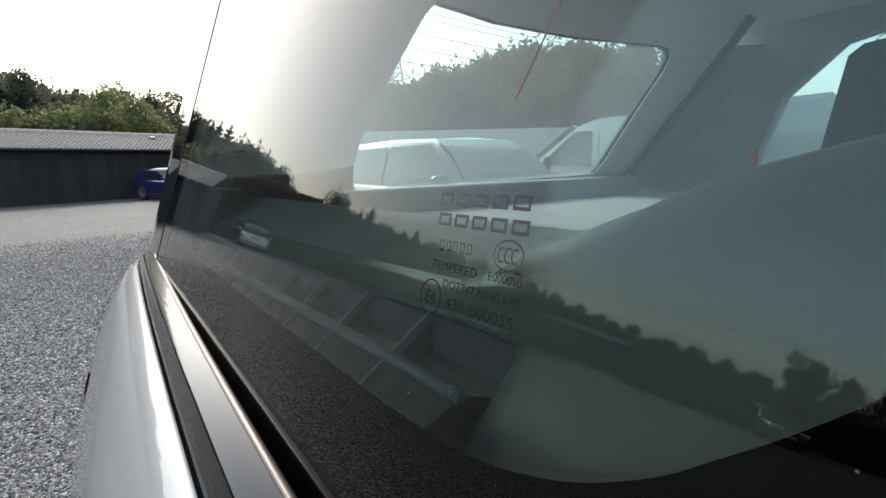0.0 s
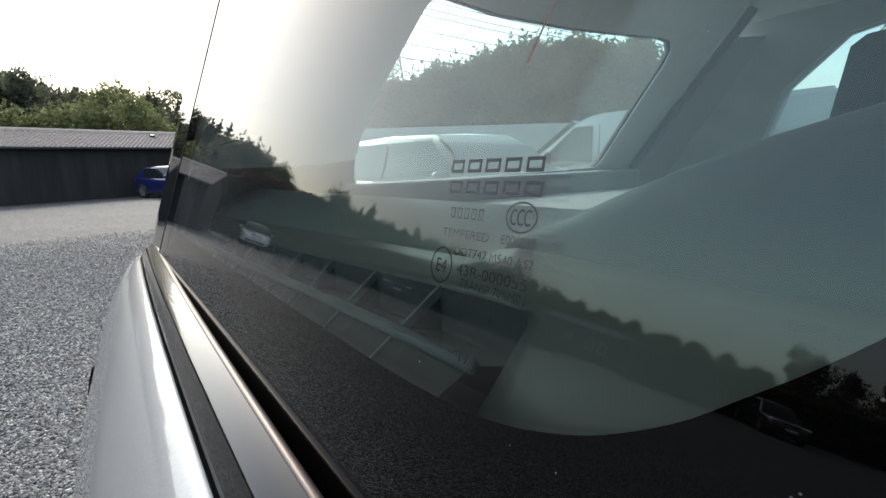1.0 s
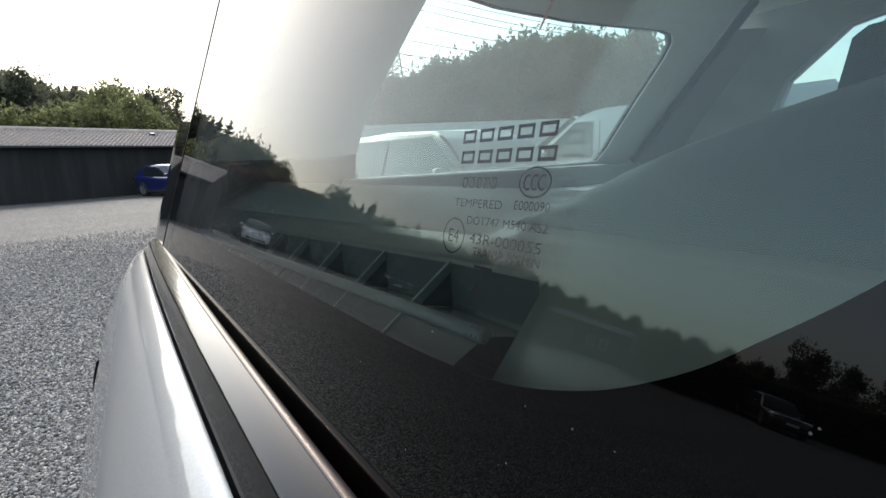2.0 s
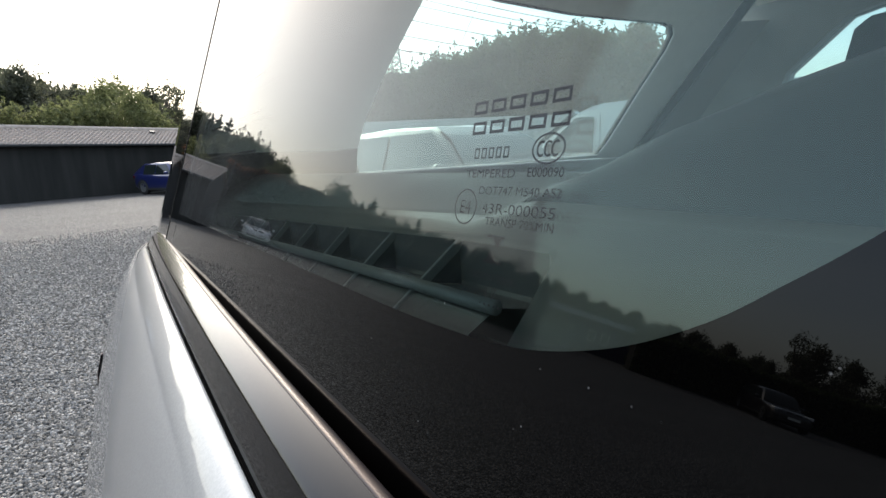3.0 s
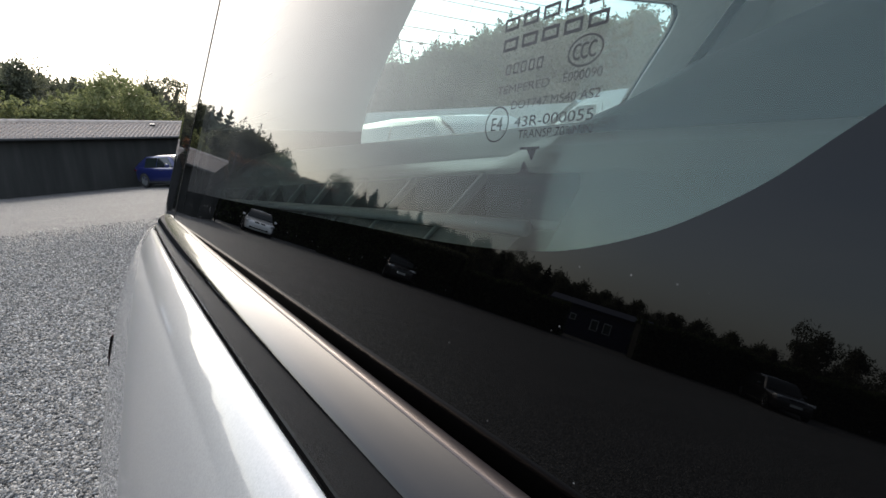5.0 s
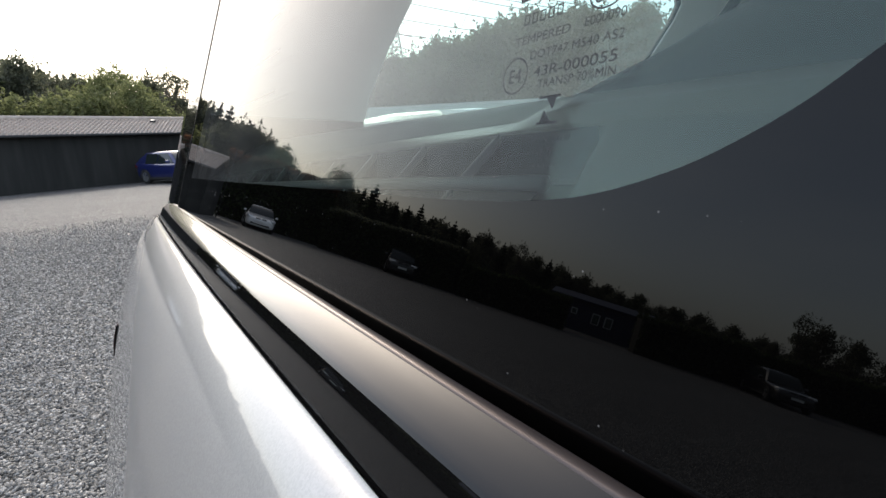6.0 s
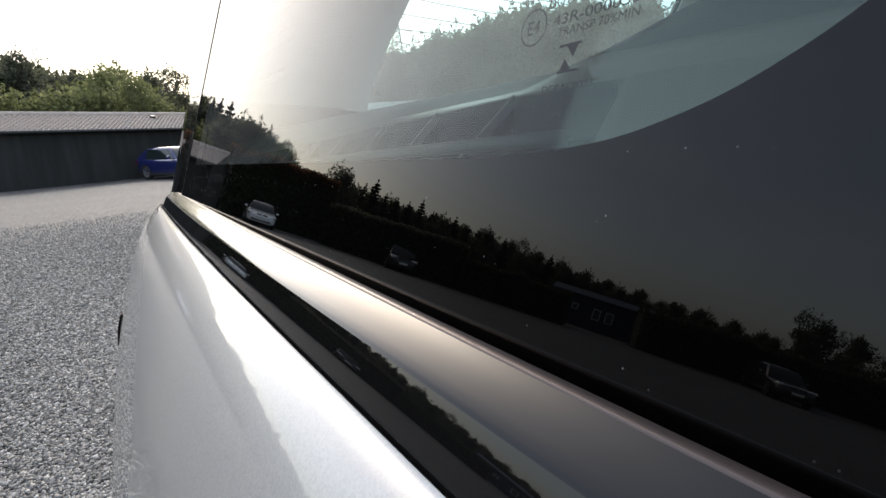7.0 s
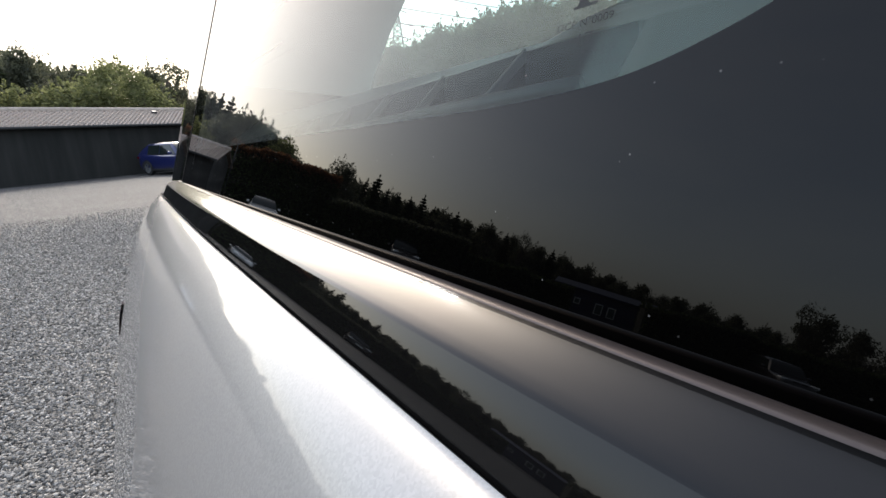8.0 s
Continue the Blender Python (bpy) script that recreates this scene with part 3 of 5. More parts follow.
for y in (0.0216, 0.0641, 0.1067, 0.15, 0.194, 0.2386, 0.281, 0.324):
    zt = 1.368 + recess_top(y)
    bm = plate([(0.0178, y, zt + 0.0008), (-0.002, y + 0.0158, zt - 0.0252), (-0.0008, y + 0.0158, zt - 0.0282), (0.0190, y, zt - 0.0018)], (0, 0.0007, 0.0003))
    rib = car_part("reveal_rib", bm, M_SILL)
    # added dark triangle: the cell's shade above the rail, as a solid plate
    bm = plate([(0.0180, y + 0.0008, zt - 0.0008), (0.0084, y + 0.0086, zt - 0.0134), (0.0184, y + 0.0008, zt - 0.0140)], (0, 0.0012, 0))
    car_part("cell_shade", bm, M_TRIM_DARK, "dark triangle standing for the shade behind the rib", parent=rib)
car_part("reveal_rail", tube([(0.0065, y, 1.368 - 0.0258 - 0.050 * max(0, y)) for y in (-0.008, 0.05, 0.1, 0.2, 0.3, 0.4)], 0.0022, 8), M_SILL, "pale moulded rail", True)

# cabin shell
def tail(x, z, push=0.0):
    return (x, 0.95 - 0.87 * z + push, 1.368 + z)


OPEN = [(0.470, 0.315), (0.62, 0.303), (0.833, 0.302), (1.044, 0.310), (1.165, 0.315), (1.205, 0.311), (1.233, 0.295), (1.247, 0.262), (1.256, 0.169), (1.278, 0.02), (1.272, -0.014), (1.10, -0.019), (0.685, -0.027), (0.432, -0.034), (0.405, 0.01), (0.403, 0.084), (0.420, 0.191), (0.455, 0.295)]
OUT = [(0.30, 0.46), (0.62, 0.46), (0.833, 0.46), (1.044, 0.46), (1.25, 0.46), (1.35, 0.46), (1.40, 0.46), (1.42, 0.40), (1.43, 0.2), (1.455, 0.0), (1.46, -0.085), (1.10, -0.085), (0.685, -0.085), (0.24, -0.085), (0.20, 0.01), (0.21, 0.084), (0.23, 0.191), (0.26, 0.40)]
bm = slab([tail(*p) for p in OUT], [tail(*p) for p in OPEN], (0, 0.003, 0.002))
car_part("tailgate_frame", bm, M_LINER, "pale inner frame of the rear window")
rw = car_part("rear_window", sheet([tail(x, z, 0.012) for x, z in OPEN], (0, -1, 0)), M_REAR_GLASS, "tinted rear window")
rw.visible_shadow = False
car_part("pillar_seal", tube([tail(1.445, -0.02, -0.02), tail(1.432, 0.2, -0.02), tail(1.425, 0.40, -0.02)], 0.014, 8), M_TRIM_DARK, "dark seal along the rear pillar", True)
rows = []
for v in VS:
    q = gp(rear_edge(v) + 0.157, v, -0.027)
    z = q.z - 1.368
    r = Vector(tail(0.22 + 0.1 * max(0.0, z), z, 0.006))
    rows.append([q, q.lerp(r, 0.35) + Vector((-0.012, 0.02, 0)), q.lerp(r, 0.7) + Vector((-0.008, 0.016, 0)), r])
car_part("rear_corner_panel", grid(rows), M_SILVER, "silver corner beside the rear window", True)
near_v = [-0.10, 0.03, 0.08, 0.16, 0.24, 0.32, 0.40]
left_x = [0.44, 0.404, 0.403, 0.416, 0.438, 0.462, 0.47]
rows = []
for z, xl in zip(near_v, left_x):
    p0 = gp(rear_edge(z) - 0.052, z, -0.0056)
    p3 = Vector(tail(xl - 0.002, z, -0.004))
    p1 = Vector((p0.x + 0.05, p0.y + 0.03, p0.z))
    p2 = Vector((p0.x + 0.20, p0.y + 0.16, p0.z))
    rows.append([p0, p1, p2, p3])
car_part("near_pillar_trim", grid(rows[1:]), M_LINER, "pale grey inner trim of the rear pillar", True)
car_part("lower_pillar_trim", grid(rows[:2]), M_TRIM_DARK, "dark lower trim of the rear pillar", True)
# far side panel with its quarter window
def far(y, z):
    return (1.60 - 0.225 * z, y, 1.368 + z)


HOLE = [(0.63, 0.0), (0.547, 0.196), (0.41, 0.313), (0.336, 0.328), (0.12, 0.328), (0.12, 0.0)]
SHELL = [(1.05, -0.6), (0.95, 0.15), (0.62, 0.46), (0.336, 0.46), (0.06, 0.46), (0.06, -0.6)]
car_part("far_side_trim", slab([far(*p) for p in SHELL], [far(*p) for p in HOLE], (0.06, 0, 0)), M_PANEL, "grey trim of the far side")
fw = car_part("far_quarter_glass", sheet([(x + 0.03, y, z) for x, y, z in (far(*p) for p in HOLE)], (-1, 0, 0)), M_REAR_GLASS, "tinted far side window")
fw.visible_shadow = False
car_part("far_blind", plate([far(0.457, 0.004), far(0.392, 0.275), far(0.36, 0.298), far(0.28, 0.305), far(0.13, 0.305), far(0.13, 0.004)], (-0.015, 0, 0)), M_TRIM_DARK, "dark blind drawn over part of the far window")
car_part("red_tag", box((0.012, 0.024, 0.046), (1.570, 0.612, 1.394), bevel=0.003), M_TAG, "small red tag at the far window")
car_part("far_door_trim", plate([far(0.055, -0.6), far(-1.5, -0.6), far(-1.5, 0.0), far(0.055, 0.0)], (0.06, 0, 0)), M_PANEL)
car_part("sill_trim", box((1.16, 0.05, 0.065), (0.86, 0.935, 1.312), bevel=0.008), M_PANEL, "grey trim under the rear window")
rows = [[(x, y, 1.368 + 0.46 - 0.10 * ((x - 0.845) / 0.75) ** 4 - 0.02 * max(0, y)) for x in (0.10, 0.16, 0.25, 0.5, 0.845, 1.2, 1.44, 1.53, 1.59)] for y in (-1.2, -0.6, 0, 0.3, 0.56, 0.62)]
car_part("headliner", grid(rows), M_LINER, "pale fabric headliner", True)
rows = [[(x, y, 1.368 + 0.50 - 0.10 * ((x - 0.845) / 0.76) ** 4 - 0.02 * max(0, y)) for x in (0.04, 0.08, 0.14, 0.25, 0.5, 0.845, 1.2, 1.44, 1.55, 1.61, 1.65)] for y in (-1.25, -0.6, 0, 0.3, 0.6, 0.70)]
car_part("roof_panel", grid(rows), M_SILVER, "silver roof", True)
car_part("luggage_cover", box((1.40, 0.83, 0.012), (0.84, 0.50, 1.279), bevel=0.004), M_CARPET, "grey luggage cover behind the rear seat")
car_part("dashboard", box((1.5, 0.3, 0.5), (0.845, -1.7, 0.9), bevel=0.05), M_TRIM_DARK)
car_part("seat_back", box((1.3, 0.14, 0.55), (0.84, -0.02, 1.12), Matrix.Rotation(radians(14), 3, "X"), 0.05), M_LEATHER, "dark leather rear seat back", True)
car_part("floor_pan", box((1.55, 3.5, 0.05), (0.845, -0.75, 0.45)), M_PLASTIC)

lamp = [(0.108, -0.236), (0.1225, -0.248), (0.1290, -0.270), (0.1325, -0.292), (0.122, -0.300)]
car_part("tail_lamp", grid(along(lamp, [0.74, 0.77, 0.80, 0.86, 0.94, 1.0])), M_TAIL, "dark red wrap-round tail lamp", True)
for wx in (-0.046, 1.736):
    for wy in (0.18, -2.72):
        n = 28
        prof = [(0.25, -0.12), (0.35, -0.12), (0.385, -0.09), (0.385, 0.09), (0.35, 0.12), (0.25, 0.12)]
        bm = grid([[(wx + w, wy + q * math.cos(6.2832 * k / n), 0.385 + q * math.sin(6.2832 * k / n)) for q, w in prof] for k in range(n + 1)])
        tyre = car_part("wheel", bm, M_TYRE, "black road tyre", True)
        bm = grid([[(wx + w, wy + q * math.cos(6.2832 * k / n), 0.385 + q * math.sin(6.2832 * k / n)) for q, w in ((0.25, -0.10), (0.2, -0.06), (0.02, -0.05), (0.02, 0.05), (0.2, 0.06), (0.25, 0.10))] for k in range(n + 1)])
        car_part("rim", bm, M_RIM, "alloy rim", True, parent=tyre)
        bm = grid([[((-0.158 if wx < 1 else 1.848), wy + q * math.cos(math.pi * k / n), 0.385 + q * math.sin(math.pi * k / n)) for q in (0.39, 0.455)] for k in range(n + 1)])
        car_part("wheel_arch", bm, M_PLASTIC, "black wheel arch moulding")

# outside of the tailgate, rear panel, nose and front glass
car_part("tailgate_skin", slab([tail(x, z, 0.018) for x, z in OUT], [tail(x, z, 0.018) for x, z in OPEN], (0, 0.004, 0.002)), M_PIANO, "glossy black tailgate surround")
rows = [[(0.4127 + 0.8646 * k / 8, 1.02 + q, 1.368 + z - 0.0126) for q, z in BODY] for k in range(9)]
car_part("rear_panel", facing(grid(rows), (0, 1, 0.2)), M_SILVER, "silver lower tailgate and bumper", True)
car_part("blank_plate", box((0.52, 0.012, 0.115), (0.845, 1.195, 0.86)), M_PLATE, "blank pale plate")
rows = []
for v in VS:
    q = gp(rear_edge(v) + 0.265, v, -0.012)
    z = q.z - 1.368
    r = Vector(tail(0.22 + 0.1 * max(0.0, z), z, 0.006))
    rows.append([(SPAN - s.x, s.y, s.z) for s in (q, q.lerp(r, 0.35) + Vector((-0.012, 0.02, 0)), q.lerp(r, 0.7) + Vector((-0.008, 0.016, 0)), r)])
car_part("rear_corner_panel", grid(rows), M_SILVER, "silver corner beside the rear window", True)
car_part("tail_lamp", grid(along(lamp, [0.74, 0.77, 0.80, 0.86, 0.94, 1.0], True)), M_TAIL, "dark red wrap-round tail lamp", True)
rows = []
for y, hw, zt, zb in ((-1.76, 1.016, 1.285, 0.27), (-2.1, 1.012, 1.27, 0.27), (-2.7, 1.0, 1.22, 0.27), (-3.2, 0.975, 1.14, 0.28), (-3.5, 0.90, 1.02, 0.30), (-3.66, 0.76, 0.88, 0.36)):
    half = [(0.0, zb), (hw * 0.85, zb), (hw * 0.965, zb + 0.14), (hw, 0.78 * min(1, zt)), (hw * 0.975, zt - 0.17), (hw * 0.915, zt - 0.045), (hw * 0.84, zt), (hw * 0.42, zt + 0.03), (0.0, zt + 0.035)]
    rows.append([(0.845 + x, y, z) for x, z in half] + [(0.845 - x, y, z) for x, z in half[-2:0:-1]])
bm = grid(rows, close=True)
bm.verts.ensure_lookup_table()
bm.faces.new([bm.verts[len(bm.verts) - len(rows[0]) + k] for k in range(len(rows[0]))])
bmesh.ops.recalc_face_normals(bm, faces=bm.faces)
nose = car_part("nose", bm, M_SILVER, "silver bonnet, wings and front bumper", True)
car_part("grille", box((0.95, 0.03, 0.16), (0.845, -3.665, 0.74), bevel=0.02), M_PLASTIC, "black grille", parent=nose)
for s in (-1, 1):
    car_part("headlight", box((0.34, 0.16, 0.14), (0.845 + s * 0.68, -3.56, 0.86), Matrix.Rotation(s * radians(28), 3, "Z"), 0.03), M_LAMP, "clear headlight", True)
bm = facing(grid([[(0.845 + k * (0.78 - 0.14 * s), -1.86 + 0.62 * s + 0.05 * k * k, 1.318 + 0.49 * s) for k in (-1, -0.5, 0, 0.5, 1)] for s in (0, 0.5, 1)]), (0, -1, 0.5))
ws = car_part("windscreen", bm, M_REAR_GLASS, "sloping windscreen", True)
ws.visible_shadow = False
for mirror in (False, True):
    for u0, u1, w0, w1 in ((-0.63, -1.15, -0.63, -1.15), (-1.18, -1.74, -1.18, -1.36)):
        loop = [gp(u0, -0.085, -0.002), gp(u1, -0.085, -0.002), gp(w1, 0.345, -0.002), gp(w0, 0.355, -0.002)]
        if mirror:
            loop = [Vector((SPAN - q.x, q.y, q.z)) for q in loop]
        car_part("door_window", plate(loop, (0.005 if not mirror else -0.005, 0, 0)), M_CARGLASS, "dark door window")
    x = -0.13 if not mirror else SPAN + 0.13
    m = car_part("wing_mirror", box((0.2, 0.12, 0.17), (x, -1.62, 1.36), bevel=0.04), M_SILVER, "silver wing mirror", True)


# ---------------------------------------------------------------- plants
def leaf(bm, c, size, rng, flat=0.0):
    """One small folded leaf spray: a kite of two triangles."""
    a = Vector((rng.gauss(0, 1), rng.gauss(0, 1), rng.gauss(0, 1) * (1 - flat))).normalized()
    b = a.cross(Vector((rng.gauss(0, 1), rng.gauss(0, 1), rng.gauss(0, 1)))).normalized()
    a, b = a * size, b * size * 0.45
    v = [bm.verts.new(c + p) for p in (-a, b, a, -b)]
    bm.faces.new(v)


def broad_tree(name, height, spread, material, seed, leaves=2600, bare=0.22, leaf_size=0.2, clumps=26, shoots=44):
    """Tapered trunk, limbs and a crown of leaf clumps with gaps. Height and spread in metres."""
    rng = random.Random(seed)
    root = thing(name)
    trunk = bmesh.new()
    top = height * 0.8
    line = [Vector((rng.gauss(0, 0.12) * k, rng.gauss(0, 0.12) * k, top * k / 5)) for k in range(6)]
    tube(line, [height * 0.022 * (1 - 0.16 * k) for k in range(6)], 8, trunk)
    centres = []
    for k in range(clumps):
        h = bare + (1 - bare) * rng.random() ** 0.8
        reach = spread * math.sin(math.pi * min(1, max(0.06, (h - bare) / (1 - bare) * 0.86 + 0.14))) ** 0.7
        ang = rng.random() * 6.2832
        r = reach * math.sqrt(rng.random())
        centres.append((Vector((r * math.cos(ang), r * math.sin(ang), h * height * 0.93)), spread * rng.uniform(0.22, 0.42)))
    for c, r in centres[:14]:
        s = line[2] + (line[4] - line[2]) * rng.random()
        tube([s, (s + c) / 2 + Vector((0, 0, -0.1)), c], [height * 0.009, height * 0.006, height * 0.002], 5, trunk)
    part("trunk", trunk, M_BARK, root, smooth=True)
    crown = bmesh.new()
    for k in range(leaves):
        c, r = centres[k % clumps]
        d = Vector((rng.gauss(0, 1), rng.gauss(0, 1), rng.gauss(0, 0.75))).normalized() * r * rng.uniform(0.45, 1.08)
        leaf(crown, c + d, leaf_size * rng.uniform(0.6, 1.3), rng)
    for k in range(shoots):
        c, r = centres[k % clumps]
        way = Vector((rng.gauss(0, 0.45), rng.gauss(0, 0.45), 1)).normalized()
        reach = height * rng.uniform(0.03, 0.085)
        s = c + Vector((0, 0, r * 0.8))
        for q in range(18):
            f = q / 17
            leaf(crown, s + way * reach * f + Vector((rng.gauss(0, 1), rng.gauss(0, 1), rng.gauss(0, 1))) * height * 0.016 * (1.1 - f), leaf_size * rng.uniform(0.5, 0.9), rng)
    part("crown", crown, material, root)
    return root


def conifer(name, height, spread, material, seed, leaves=2400, leaf_size=0.2):
    rng = random.Random(seed)
    root = thing(name)
    part("trunk", tube([(0, 0, 0), (0.03, 0, height * 0.5), (0, 0.02, height)], [height * 0.018, height * 0.011, 0.01], 7), M_BARK, root, smooth=True)
    crown = bmesh.new()
    tiers = 20
    per = max(3, leaves // (tiers * 8))
    for t in range(tiers):
        f = t / tiers
        reach0 = spread * (1 - f) ** 0.85 + 0.12
        for arm in range(8):
            ang = arm * 0.785 + t * 0.53 + rng.gauss(0, 0.15)
            reach = reach0 * rng.uniform(0.55, 1.12)
            rise = rng.uniform(-0.28, 0.12)
            for k in range(per):
                s = (k + rng.random()) / per
                r = reach * s
                side = rng.gauss(0, 0.10 * reach * (1.1 - s) + 0.05)
                c = Vector((r * math.cos(ang) - side * math.sin(ang), r * math.sin(ang) + side * math.cos(ang), height * (0.07 + 0.92 * f) + rise * r + rng.gauss(0, 0.05)))
                leaf(crown, c, leaf_size * rng.uniform(0.6, 1.2), rng, 0.6)
    for k in range(24):
        leaf(crown, Vector((rng.gauss(0, 0.05), rng.gauss(0, 0.05), height * rng.uniform(0.93, 1.03))), leaf_size * 0.7, rng)
    part("crown", crown, material, root)
    return root


def hedge(name, a, b, depth, height, material, seed, label, count=9000, leaf_size=0.11, ragged=0.18, crest=None, crest_depth=0.45):
    """A clipped hedge from a to b: solid core coloured as the shaded inside, with leaves over its faces and an uneven
    top.
    """
    rng = random.Random(seed)
    a, b = Vector((*a, 0)), Vector((*b, 0))
    way = (b - a).normalized()
    side = Vector((-way.y, way.x, 0))
    length = (b - a).length
    root = thing(name, label, "hedge", at=tuple(a))
    inv = root.matrix_basis.inverted()

    def top(s):
        return height + ragged * (noise.noise((s * 0.5, seed, 0)) + 0.5 * noise.noise((s * 1.7, seed, 3)))
    core = bmesh.new()
    rows = []
    n = max(4, int(length / 0.8))
    for k in range(n + 1):
        s = length * k / n
        p = a + way * s
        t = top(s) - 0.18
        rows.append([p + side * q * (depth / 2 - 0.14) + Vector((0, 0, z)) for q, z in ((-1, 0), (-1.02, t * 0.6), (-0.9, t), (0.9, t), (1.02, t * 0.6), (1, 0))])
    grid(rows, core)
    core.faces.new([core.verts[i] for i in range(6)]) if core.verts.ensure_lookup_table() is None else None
    ob = part("dark_core", core, M_LEAF_CORE, root)
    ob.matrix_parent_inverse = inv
    bm, bm2 = bmesh.new(), bmesh.new()
    for k in range(count):
        s = rng.random() * length
        t = top(s)
        if rng.random() < 0.3:
            off, z = rng.uniform(-1, 1) * depth / 2, t + rng.gauss(0, 0.07)
        else:
            z = t * rng.random() ** 0.8
            off = (depth / 2) * rng.choice((-1, 1)) + rng.gauss(0, 0.06)
        high = crest and z > t - crest_depth + rng.gauss(0, crest_depth * 0.45)
        leaf(bm2 if high else bm, a + way * s + side * off + Vector((0, 0, max(0.05, z))), leaf_size * rng.uniform(0.6, 1.3), rng)
    ob = part("leaves", bm, material, root)
    ob.matrix_parent_inverse = inv
    if crest:
        ob = part("crest_leaves", bm2, crest, root, "dry brown leaves along the top")
        ob.matrix_parent_inverse = inv
    else:
        bm2.free()
    return root


# near-black: the shade between the leaves is put into the core's colour
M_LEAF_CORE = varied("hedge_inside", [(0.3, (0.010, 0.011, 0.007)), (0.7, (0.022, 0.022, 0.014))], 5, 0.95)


def polar(az, dist):
    """The place at that bearing (degrees right of +Y) and distance from the eye."""
    return math.sin(radians(az)) * dist, math.cos(radians(az)) * dist


# kinds of tree, each built once where it stands, then copied
def plant(kinds, spots, label, category, group):
    """Trees of the given builders: spots of (bearing, distance, top elevation in degrees, kind, turn)."""
    made = {}
    for az, dist, el, kind, turn in spots:
        x, y = polar(az, dist)
        h = 1.38 + math.tan(radians(el)) * dist
        build, base_h = kinds[kind]
        s = h / base_h
        m = Matrix.LocRotScale((x, y, 0), Euler((0, 0, turn)), (s, s, s))
        if kind not in made:
            ob = build()
            made[kind] = ob
            tagged(ob, label, category, group)
            ob.matrix_basis = m
        else:
            ob = copy_thing(made[kind], Matrix())
            ob.matrix_basis = m


KINDS = {
    "lime": (lambda: broad_tree("bright_tree", 9, 3.4, M_LEAF_BRIGHT, 11, 7000, 0.1, 0.15, 48), 9),
    "oak": (lambda: broad_tree("dark_tree", 11, 3.6, M_LEAF_DARK, 12, 8000, 0.15, 0.19, 44), 11),
    "birch": (lambda: broad_tree("airy_tree", 11, 1.9, M_LEAF_DARK, 13, 2600, 0.2, 0.13, 34), 11),
    "ash": (lambda: broad_tree("dark_tree", 9, 3.0, M_LEAF_DARK, 16, 7000, 0.12, 0.17, 34), 9),
    "fir": (lambda: conifer("conifer", 9, 3.0, M_LEAF_FIR, 14, 4200, 0.23), 9),
    "larch": (lambda: conifer("conifer", 10, 2.4, M_LEAF_FIR, 15, 3600, 0.22), 10),
    "thick": (lambda: broad_tree("dark_tree", 9, 3.2, M_LEAF_DARK, 18, 8000, 0.06, 0.2, 46), 9),
    "bush": (lambda: broad_tree("bush", 4, 2.4, M_LEAF_BRIGHT, 17, 3600, 0.02, 0.12, 26), 4),
}
# behind the long building
plant(KINDS, [(-7.2, 52, 7.2, "oak", 0.3), (-6.0, 54, 8.4, "thick", 2.0), (-4.8, 50, 8.7, "oak", 1.2), (-4.0, 54, 7.6, "thick", 4.0), (-1.4, 56, 7.2, "thick", 1.0), (5.6, 54, 6.8, "ash", 0.3), (6.9, 52, 8.0, "birch", 4.2), (-3.4, 55, 7.9, "fir", 2.2), (-2.3, 52, 7.0, "oak", 4.0), (-0.8, 50, 7.3, "oak", 2.9),
              (-6.2, 40, 5.0, "bush", 0.4), (-3.6, 40, 4.7, "bush", 1.4), (-1.9, 40, 5.1, "bush", 2.8), (-0.2, 41, 5.6, "bush", 4.1),
              (0.9, 43, 7.4, "lime", 0.6), (2.2, 46, 7.7, "lime", 5.2), (3.4, 40, 6.7, "lime", 2.4), (4.5, 48, 7.6, "ash", 2.0), (4.9, 41, 5.0, "bush", 3.3), (6.3, 45, 8.3, "birch", 1.0), (7.6, 45, 7.8, "birch", 2.0),
              (-9.8, 50, 7.4, "oak", 5.3), (-11.5, 52, 8.2, "ash", 3.3), (-8.4, 44, 8.8, "larch", 0.8), (-7.4, 46, 8.7, "larch", 1.9), (-6.6, 47, 8.4, "larch", 2.9)],
      "leafy tree behind the long dark building", "tree", "trees behind the building")
